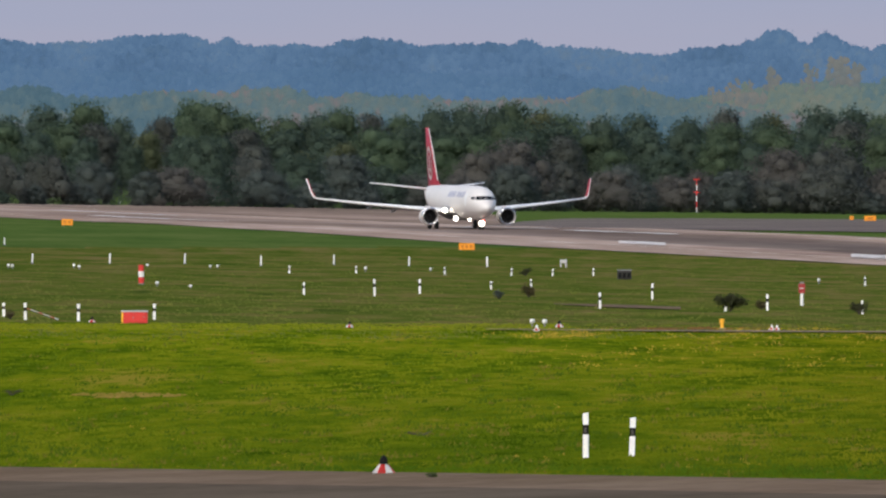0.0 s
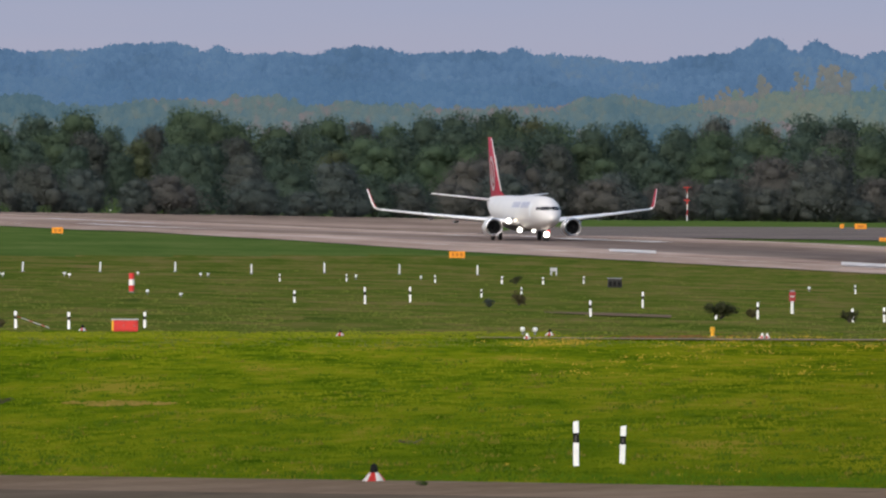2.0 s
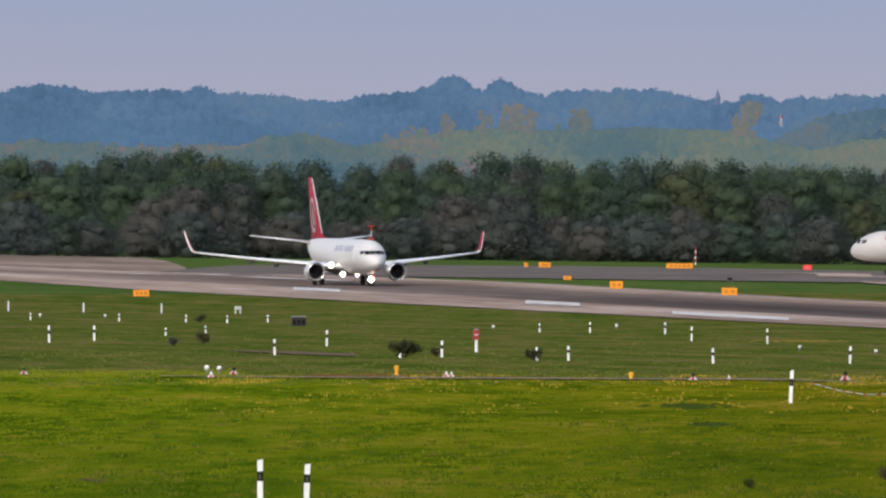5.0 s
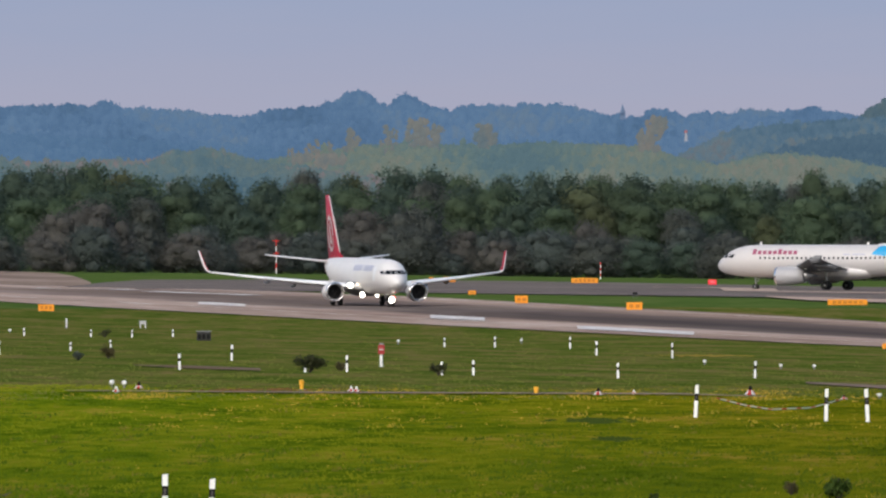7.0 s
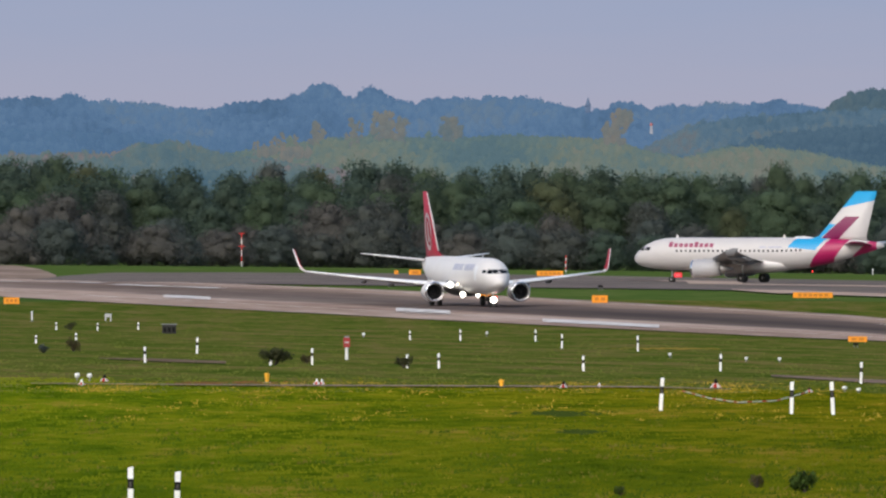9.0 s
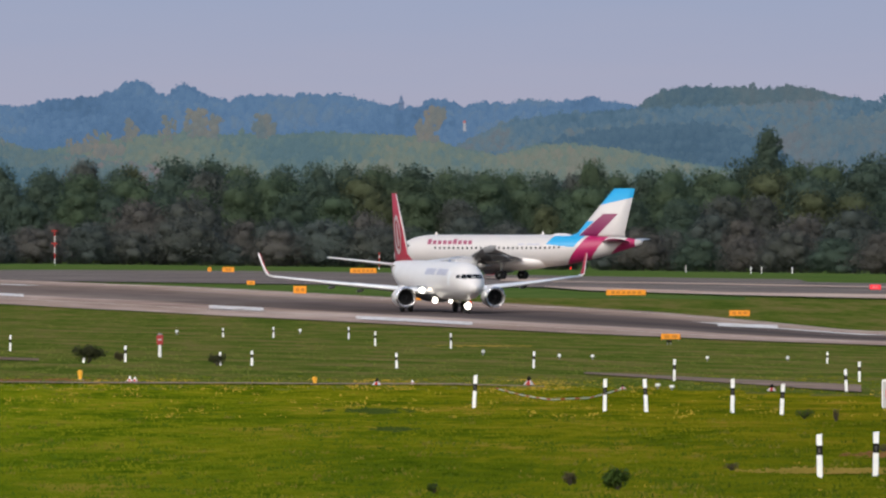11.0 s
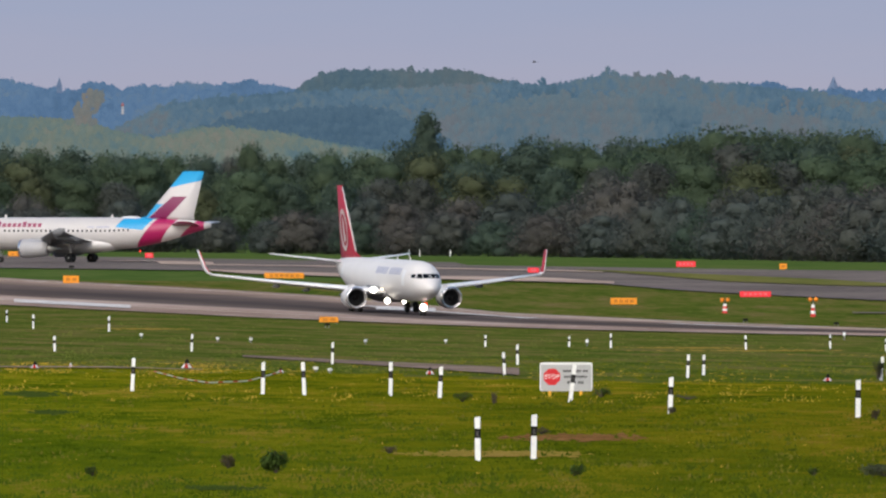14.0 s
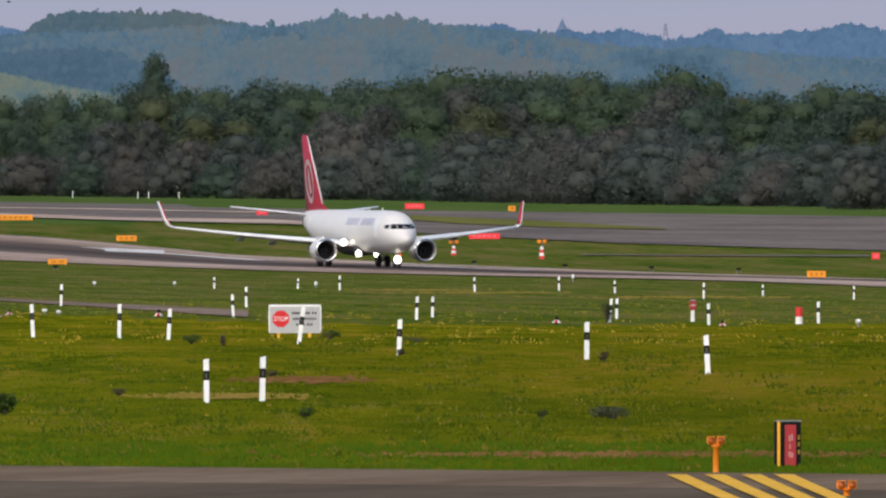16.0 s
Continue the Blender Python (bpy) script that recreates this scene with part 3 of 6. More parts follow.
def plant_rows():
    rng = np.random.RandomState(5)
    shrubs = [make_tree(*row) for row in [(1, 10, 18, 0.0, LEAF["brown"], 6000, 0.24, "brownish half-bare shrub at the wood's edge", "shrubs at the wood's edge"),
                            (2, 10, 16, 0.0, LEAF["grey"], 6000, 0.24, "grey-green shrub at the wood's edge", "shrubs at the wood's edge"),
                            (3, 10, 20, 0.0, LEAF["rust"], 6000, 0.24, "reddish-brown half-bare shrub at the wood's edge", "shrubs at the wood's edge"),
                            (4, 10, 17, 0.0, LEAF["dark"], 6000, 0.24, "dark green shrub at the wood's edge", "shrubs at the wood's edge"),
                            (8, 10, 19, 0.0, LEAF["grey"], 6000, 0.24, "grey-green shrub at the wood's edge", "shrubs at the wood's edge")]]
    trees = [make_tree(*row) for row in [(11, 18, 15, 0.12, LEAF["green"], 6600, 0.30, "broad green deciduous tree in the wood", "trees of the wood"),
                          (12, 18, 14, 0.12, LEAF["dark"], 6600, 0.30, "broad dark green deciduous tree in the wood", "trees of the wood"),
                          (13, 18, 17, 0.12, LEAF["green"], 7000, 0.30, "broad green deciduous tree in the wood", "trees of the wood"),
                          (14, 18, 15, 0.10, LEAF["dark"], 6600, 0.30, "broad dark green deciduous tree in the wood", "trees of the wood"),
                          (15, 18, 14, 0.12, LEAF["olive"], 6600, 0.30, "yellowing deciduous tree in the wood", "trees of the wood"),
                          (16, 18, 14, 0.12, LEAF["brown"], 6600, 0.30, "brownish deciduous tree in the wood", "trees of the wood")]]
    used = set()

    def put(variants, pick, bx, r, top, width=1.0):
        b = (bx - 784) / LENS
        x, y = r * math.sin(b), r * math.cos(b)
        z = ground_z(x, y) - 0.15
        h = EYE - (top - LEVEL) / LENS * r - z
        v = variants[pick]
        base = 10 if variants is shrubs else 18
        m = pose(x, y, z, 0, 0, rng.uniform(0, 360))
        key = (variants is trees, pick)
        if key in used:
            ob = copy_thing(v, m)
        else:
            used.add(key)
            ob = v
            ob.matrix_basis = m
        k = h / base
        ob.scale = (k * width, k * width, k)

    # the trees that stand out on the crest of the wood: bearing, top, breadth
    crest = [(-240, 196, 1.1), (-150, 190, 1.0), (-60, 200, 1.1), (5, 202, 1.0), (81, 184, 1.0), (156, 179, 1.0), (215, 206, 0.9), (287, 204, 0.9), (337, 173, 0.8), (384, 179, 0.9), (436, 198, 0.9), (500, 206, 1.1), (560, 200, 0.9), (602, 190, 0.9), (655, 198, 0.9), (715, 201, 0.9), (775, 189, 0.9), (821, 181, 0.9),
             (868, 186, 0.8), (912, 177, 0.9), (955, 190, 0.8), (1000, 199, 0.9), (1065, 202, 1.0), (1128, 198, 1.0), (1215, 208, 1.0), (1284, 190, 0.9), (1340, 204, 0.8), (1371, 198, 0.8), (1453, 185, 1.0), (1509, 190, 1.0), (1568, 200, 0.9), (1632, 198, 0.9), (1695, 194, 0.9), (1750, 199, 0.9), (1802, 200, 0.9), (1870, 200, 1.0),
             (1925, 207, 0.8), (1964, 212, 0.8), (2001, 208, 0.8), (2052, 211, 0.9), (2101, 211, 0.9), (2148, 214, 0.7), (2188, 188, 0.55), (2224, 213, 0.8), (2275, 207, 0.8), (2322, 204, 0.8), (2385, 206, 0.9), (2462, 186, 0.9), (2545, 193, 0.8), (2607, 192, 0.9), (2680, 178, 1.0), (2735, 188, 0.9), (2768, 190, 0.8), (2835, 178, 0.9), (2891, 184, 0.9),
             (2955, 176, 0.9), (3025, 160, 1.0), (3094, 168, 0.9), (3130, 171, 0.8), (3175, 166, 0.9), (3225, 170, 0.8), (3262, 166, 0.9), (3325, 183, 0.9), (3371, 178, 0.7), (3412, 155, 0.9), (3469, 174, 0.8), (3525, 203, 0.9), (3587, 199, 0.9), (3675, 185, 1.0), (3740, 190, 1.0), (3810, 194, 1.0), (3890, 190, 1.0), (3980, 194, 1.0)]
    bxs, tops = [c[0] for c in crest], [c[1] for c in crest]
    for bx, top, w in crest:
        put(trees, rng.choice(6, p=[0.3, 0.28, 0.2, 0.12, 0.05, 0.05]), bx, rng.uniform(3590, 3620), top, w * rng.uniform(0.95, 1.1))
    for lo, hi, r, p in ((16, 34, 3572, [0.24, 0.2, 0.2, 0.1, 0.12, 0.14]), (38, 66, 3545, [0.14, 0.18, 0.12, 0.14, 0.14, 0.28])):
        bx = -260.0
        while bx < 4050:
            top = float(np.interp(bx, bxs, tops))
            put(trees, rng.choice(6, p=p), bx, r + rng.uniform(-8, 8), top + rng.uniform(lo, hi), rng.uniform(1.0, 1.35))
            bx += rng.uniform(60, 96)
    for r, lo, hi, step in ((20, 66, 112, 84), (2, 98, 146, 80)):
        bx = -260.0 + r % 7
        while bx < 4050:
            top = float(np.interp(bx, bxs, tops))
            foot = LENS / scale_at(bx, float(np.interp(bx, [-300, 0, 400, 700, 900, 1311, 1980, 2925, 3705], [358, 362, 367, 372, 374, 377, 385, 397, 409])))
            put(shrubs, rng.choice(5, p=[0.3, 0.22, 0.18, 0.14, 0.16]), bx, min(foot, 3530) + r + rng.uniform(0, 6), top + rng.uniform(lo, hi), rng.uniform(0.8, 1.1) if r > 10 else rng.uniform(1.1, 1.5))
            bx += rng.uniform(0.7, 1.3) * step
    # one tall tree that stands over the rest
    trees.append(make_tree(31, 18, 7.5, 0.5, LEAF["dark"], 4200, 0.22, "tall narrow tree that rises over the wood", "trees of the wood", 11))
    put(trees, 6, 2496, 3640, 137, 0.9)


plant_rows()

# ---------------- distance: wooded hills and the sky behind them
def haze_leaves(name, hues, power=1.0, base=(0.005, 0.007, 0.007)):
    """Far foliage with the bright air's haze put into its glow: hues from tree to tree, in upright streaks."""
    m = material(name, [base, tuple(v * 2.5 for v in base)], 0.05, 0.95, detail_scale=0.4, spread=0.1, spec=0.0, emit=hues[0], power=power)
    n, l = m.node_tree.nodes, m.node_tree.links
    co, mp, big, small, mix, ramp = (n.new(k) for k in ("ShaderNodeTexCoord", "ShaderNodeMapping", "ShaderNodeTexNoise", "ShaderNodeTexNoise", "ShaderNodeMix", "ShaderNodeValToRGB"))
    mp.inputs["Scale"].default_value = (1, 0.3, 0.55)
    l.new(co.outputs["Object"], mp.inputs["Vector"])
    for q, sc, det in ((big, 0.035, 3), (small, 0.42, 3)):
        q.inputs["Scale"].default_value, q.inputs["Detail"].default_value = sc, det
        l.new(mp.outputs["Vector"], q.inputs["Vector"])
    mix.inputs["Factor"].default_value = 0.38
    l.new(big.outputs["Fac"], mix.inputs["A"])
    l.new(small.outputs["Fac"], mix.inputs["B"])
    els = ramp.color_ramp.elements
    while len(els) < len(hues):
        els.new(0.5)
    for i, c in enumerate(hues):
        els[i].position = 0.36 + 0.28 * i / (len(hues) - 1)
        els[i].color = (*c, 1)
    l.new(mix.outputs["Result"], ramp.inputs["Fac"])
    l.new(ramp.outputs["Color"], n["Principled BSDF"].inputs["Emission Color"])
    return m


def crowns(rng, spots, widths, heights, per):
    """Vertices and faces of many small crowns: a soft mass and loose leaf clumps on each."""
    grid, quads = lump_grid(6, 4)
    n, k = len(spots), len(grid)
    size = np.stack([widths, widths, heights], 1)
    body = spots[:, None, :] + grid[None] * size[:, None, :] * rng.uniform(0.6, 1.0, (n, k, 1))
    faces = (quads[None] + (np.arange(n) * k)[:, None, None]).reshape(-1, 4).tolist()
    v = rng.normal(size=(n, per, 3))
    v /= np.linalg.norm(v, axis=2)[:, :, None]
    pts = spots[:, None, :] + v * size[:, None, :] * rng.uniform(0.55, 1.08, (n, per, 1))
    tri = loose_leaves(rng, pts.reshape(-1, 3), v.reshape(-1, 3), np.repeat(widths, per) * 0.26)
    faces += (np.arange(len(tri)) + n * k).reshape(-1, 3).tolist()
    return np.vstack([body.reshape(-1, 3), tri]), faces


def wooded_ridge(name, r, crest, foot, mat, label, crown=2.0, step=9, rows=9, seed=1, tall=(), relief=1.0, depth=110):
    """A far wooded slope: small crowns in rows from the crest down to the foot."""
    rng = np.random.RandomState(seed)
    bxs, tops = zip(*crest)
    spots, widths, heights = [], [], []
    for row in range(rows):
        f = row / max(1, rows - 1)
        bx = bxs[0] + rng.uniform(0, step)
        while bx < bxs[-1]:
            top = float(np.interp(bx, bxs, tops))
            w = crown * rng.uniform(0.5, 1.25)
            hh = w * rng.uniform(0.8, 1.6)
            by = top + (foot - top) * f + (hh * LENS / r * 0.95 if row == 0 else max(rng.uniform(-6, 6), hh * LENS / r - (foot - top) * f))
            if row == 0:
                by += relief * rng.choice([-5, -2, 0, 2, 4])
            spots.append(above(bx, by, r - depth * f))
            widths.append(w)
            heights.append(hh)
            bx += rng.uniform(0.6, 1.4) * step * (1 if row < 2 else 1.35)
    for bx, by, w, hh in tall:
        # a tall tree: many small uneven crowns round its stem
        for q in range(15):
            f = (q + rng.uniform(0, 1)) / 15
            reach = w * LENS / r * (0.25 + 0.6 * math.sin(math.pi * min(1, 0.15 + f * 0.8)))
            spots.append(above(bx + rng.uniform(-1, 1) * reach, by + hh * (0.35 + 2.1 * f) * LENS / r, r - rng.uniform(0, 3)))
            widths.append(w * rng.uniform(0.35, 0.7))
            heights.append(w * rng.uniform(0.4, 0.8))
    verts, faces = crowns(rng, np.array([tuple(p) for p in spots]), np.array(widths), np.array(heights), 24)
    # the slope itself
    n, at = 160, len(verts)
    slope = []
    for i in range(n + 1):
        bx = bxs[0] + (bxs[-1] - bxs[0]) * i / n
        top = float(np.interp(bx, bxs, tops)) + 14
        for k in range(3):
            slope.append(tuple(above(bx, top + (foot + 40 - top) * k / 2, r + 6 - depth * 0.55 * k)))
    for i in range(n):
        for k in range(2):
            faces.append((at + i * 3 + k, at + i * 3 + k + 1, at + i * 3 + k + 4, at + i * 3 + k + 3))
    return tagged(new(name, raw_mesh(name, verts.tolist() + slope, faces, mat, True)), label, "hills", kind="stuff")


# these blues and greys are haze, glowing from the foliage over faint base colours
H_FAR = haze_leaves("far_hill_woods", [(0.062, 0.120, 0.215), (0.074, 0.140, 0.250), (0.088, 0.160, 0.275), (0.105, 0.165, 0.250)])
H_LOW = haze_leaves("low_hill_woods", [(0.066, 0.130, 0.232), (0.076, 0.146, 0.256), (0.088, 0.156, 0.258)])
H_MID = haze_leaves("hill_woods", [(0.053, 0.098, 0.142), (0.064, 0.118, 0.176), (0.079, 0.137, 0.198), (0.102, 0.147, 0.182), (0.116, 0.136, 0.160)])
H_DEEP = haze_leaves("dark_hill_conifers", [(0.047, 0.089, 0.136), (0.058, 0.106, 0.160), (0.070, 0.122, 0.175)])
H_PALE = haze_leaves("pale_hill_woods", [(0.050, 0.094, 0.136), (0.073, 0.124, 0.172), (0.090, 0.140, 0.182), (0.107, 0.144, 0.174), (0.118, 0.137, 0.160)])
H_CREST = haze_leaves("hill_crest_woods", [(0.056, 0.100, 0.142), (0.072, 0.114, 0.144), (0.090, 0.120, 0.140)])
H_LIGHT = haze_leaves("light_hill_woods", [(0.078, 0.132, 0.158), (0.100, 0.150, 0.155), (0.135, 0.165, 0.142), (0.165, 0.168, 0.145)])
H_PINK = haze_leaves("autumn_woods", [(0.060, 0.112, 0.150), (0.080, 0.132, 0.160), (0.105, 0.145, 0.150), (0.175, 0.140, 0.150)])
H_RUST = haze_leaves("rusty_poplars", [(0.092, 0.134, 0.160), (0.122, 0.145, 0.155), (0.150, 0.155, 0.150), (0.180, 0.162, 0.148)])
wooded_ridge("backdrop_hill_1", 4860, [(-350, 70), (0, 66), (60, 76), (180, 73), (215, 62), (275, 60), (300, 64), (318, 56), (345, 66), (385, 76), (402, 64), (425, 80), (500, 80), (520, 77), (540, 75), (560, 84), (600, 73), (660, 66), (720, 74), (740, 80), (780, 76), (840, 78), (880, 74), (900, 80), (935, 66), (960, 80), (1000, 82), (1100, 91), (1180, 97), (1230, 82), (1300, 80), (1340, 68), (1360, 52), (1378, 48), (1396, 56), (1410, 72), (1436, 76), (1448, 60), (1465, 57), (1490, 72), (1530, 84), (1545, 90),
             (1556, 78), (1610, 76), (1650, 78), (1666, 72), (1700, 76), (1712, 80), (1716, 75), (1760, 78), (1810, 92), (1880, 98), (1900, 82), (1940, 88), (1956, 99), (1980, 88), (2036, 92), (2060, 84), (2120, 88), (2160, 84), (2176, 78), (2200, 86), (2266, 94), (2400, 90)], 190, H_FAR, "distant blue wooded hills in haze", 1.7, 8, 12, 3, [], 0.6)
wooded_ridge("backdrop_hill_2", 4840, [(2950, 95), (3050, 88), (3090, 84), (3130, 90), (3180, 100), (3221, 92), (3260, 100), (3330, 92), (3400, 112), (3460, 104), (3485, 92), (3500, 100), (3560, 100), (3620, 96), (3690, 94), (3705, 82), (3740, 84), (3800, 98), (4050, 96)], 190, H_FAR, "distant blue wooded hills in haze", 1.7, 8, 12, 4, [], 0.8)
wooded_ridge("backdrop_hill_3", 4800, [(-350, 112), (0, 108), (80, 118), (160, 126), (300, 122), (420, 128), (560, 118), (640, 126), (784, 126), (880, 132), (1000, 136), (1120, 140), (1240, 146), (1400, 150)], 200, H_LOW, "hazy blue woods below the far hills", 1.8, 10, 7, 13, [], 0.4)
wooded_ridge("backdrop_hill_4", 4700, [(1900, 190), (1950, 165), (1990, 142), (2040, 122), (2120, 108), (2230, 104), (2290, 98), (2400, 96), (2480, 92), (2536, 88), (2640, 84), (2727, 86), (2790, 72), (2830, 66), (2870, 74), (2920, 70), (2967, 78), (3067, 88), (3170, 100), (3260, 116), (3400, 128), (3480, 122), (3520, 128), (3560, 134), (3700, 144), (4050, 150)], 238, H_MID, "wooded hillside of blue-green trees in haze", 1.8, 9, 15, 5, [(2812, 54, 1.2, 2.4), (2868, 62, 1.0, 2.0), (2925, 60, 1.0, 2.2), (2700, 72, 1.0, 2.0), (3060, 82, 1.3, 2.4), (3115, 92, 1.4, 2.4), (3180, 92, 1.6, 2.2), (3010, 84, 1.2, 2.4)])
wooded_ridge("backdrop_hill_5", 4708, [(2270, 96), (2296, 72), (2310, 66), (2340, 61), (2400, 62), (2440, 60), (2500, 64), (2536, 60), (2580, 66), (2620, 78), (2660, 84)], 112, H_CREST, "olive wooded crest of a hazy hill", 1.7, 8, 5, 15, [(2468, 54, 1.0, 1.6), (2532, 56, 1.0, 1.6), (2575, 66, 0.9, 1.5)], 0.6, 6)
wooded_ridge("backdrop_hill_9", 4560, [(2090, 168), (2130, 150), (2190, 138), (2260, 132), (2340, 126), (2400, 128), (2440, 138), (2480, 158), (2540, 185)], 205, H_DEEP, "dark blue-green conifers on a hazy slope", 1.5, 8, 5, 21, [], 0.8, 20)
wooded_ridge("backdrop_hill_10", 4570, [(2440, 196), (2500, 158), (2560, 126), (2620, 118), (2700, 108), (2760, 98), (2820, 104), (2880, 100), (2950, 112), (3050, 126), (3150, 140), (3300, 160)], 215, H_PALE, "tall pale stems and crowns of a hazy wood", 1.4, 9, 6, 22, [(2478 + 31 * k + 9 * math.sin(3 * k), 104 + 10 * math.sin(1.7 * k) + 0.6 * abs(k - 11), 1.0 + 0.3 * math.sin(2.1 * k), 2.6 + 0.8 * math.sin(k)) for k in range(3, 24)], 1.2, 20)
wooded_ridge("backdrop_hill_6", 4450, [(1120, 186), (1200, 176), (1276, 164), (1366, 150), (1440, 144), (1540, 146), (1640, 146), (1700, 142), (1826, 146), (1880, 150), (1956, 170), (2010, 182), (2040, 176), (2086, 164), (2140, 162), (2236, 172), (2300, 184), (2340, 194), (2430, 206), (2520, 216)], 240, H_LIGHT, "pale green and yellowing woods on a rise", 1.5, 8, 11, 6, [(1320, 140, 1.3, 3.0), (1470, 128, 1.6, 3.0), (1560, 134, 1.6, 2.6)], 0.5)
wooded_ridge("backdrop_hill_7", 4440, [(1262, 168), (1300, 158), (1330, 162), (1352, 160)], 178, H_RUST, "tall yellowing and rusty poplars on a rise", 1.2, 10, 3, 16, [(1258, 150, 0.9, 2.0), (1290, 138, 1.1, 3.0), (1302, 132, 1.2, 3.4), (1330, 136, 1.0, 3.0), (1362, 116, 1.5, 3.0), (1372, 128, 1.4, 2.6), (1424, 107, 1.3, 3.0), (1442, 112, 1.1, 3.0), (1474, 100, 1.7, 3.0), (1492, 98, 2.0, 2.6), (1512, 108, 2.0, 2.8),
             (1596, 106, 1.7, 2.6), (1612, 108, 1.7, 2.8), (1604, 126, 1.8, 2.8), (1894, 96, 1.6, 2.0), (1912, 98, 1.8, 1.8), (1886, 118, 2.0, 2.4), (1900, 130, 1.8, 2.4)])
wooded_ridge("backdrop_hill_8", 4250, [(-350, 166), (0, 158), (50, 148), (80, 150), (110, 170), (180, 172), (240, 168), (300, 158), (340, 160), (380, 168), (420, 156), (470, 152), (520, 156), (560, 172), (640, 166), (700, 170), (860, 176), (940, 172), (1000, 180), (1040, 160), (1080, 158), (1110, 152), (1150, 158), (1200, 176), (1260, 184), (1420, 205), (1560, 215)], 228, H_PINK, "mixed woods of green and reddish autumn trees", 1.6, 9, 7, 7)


def skyline():
    """A small tower and a lattice pylon on the far hills."""
    root = new("hill_tower")
    s = LENS / 4440
    bm = bmesh.new()
    box(bm, Matrix(), 5 / s, 5 / s, 15 / s, 0.8)
    part("shaft", bm, M_TOWER, root, "pale tower shaft")
    bm = bmesh.new()
    turned(bm, pose(0, 0, 15 / s), [(3 / s, 0), (3 / s, 2 / s), (0.02, 6 / s)], 8)
    part("roof", bm, M_TOWER_RED, root, "reddish roof")
    root.matrix_basis = Matrix.Translation(above(1958, 142, 4440))
    tagged(root, "small pale tower with a red roof on a hill", "tower")
    root = new("pylon")
    s = LENS / 4760
    for x in (-1, 1):
        bm = bmesh.new()
        vs = [Vector((x * 5 / s, 0, 0)), Vector((x * 0.8 / s, 0, 44 / s))]
        m = Matrix.Translation(vs[0]) @ (vs[1] - vs[0]).to_track_quat("Z", "Y").to_matrix().to_4x4()
        turned(bm, m, [(0.16, 0), (0.1, (vs[1] - vs[0]).length)], 5)
        part("leg", bm, M_PYLON, root)
    for z, w in ((26, 11), (34, 9), (41, 6)):
        bm = bmesh.new()
        box(bm, pose(0, 0, z / s), w / s, 0.2, 0.14)
        part("crossarm", bm, M_PYLON, root)
    root.matrix_basis = Matrix.Translation(above(3399, 128, 4760))
    tagged(root, "grey lattice power pylon on the far hills", "pylon")
    for bx, by, w, h, label in ((3216, 110, 20, 36, "pointed dark church spire on the far hills"), (1846, 104, 12, 28, "slim dark spire on the far hills")):
        root = new("church_spire")
        s = LENS / 4838
        bm = bmesh.new()
        box(bm, pose(0, 0, 0), w * 0.8 / s, w * 0.8 / s, h * 0.4 / s, 0.95)
        part("tower", bm, M_SPIRE, root, "hazy blue-grey tower")
        bm = bmesh.new()
        turned(bm, pose(0, 0, h * 0.4 / s), [(w * 0.52 / s, 0), (w * 0.3 / s, h * 0.2 / s), (0.02, h * 0.6 / s)], 8)
        part("roof", bm, M_SPIRE, root, "pointed slate roof")
        root.matrix_basis = Matrix.Translation(above(bx, by, 4838))
        tagged(root, label, "spire")


# distance haze is mixed into these base colours, bluer than the bare materials
M_TOWER = plain("hazy_plaster", (0.30, 0.31, 0.36), 0.9)
M_TOWER_RED = plain("hazy_roof_tiles", (0.32, 0.12, 0.13), 0.9)
M_SPIRE = plain("hazy_slate", (0.10, 0.15, 0.24), 0.9)
M_PYLON = plain("hazy_steel", (0.12, 0.16, 0.22), 0.8)
skyline()


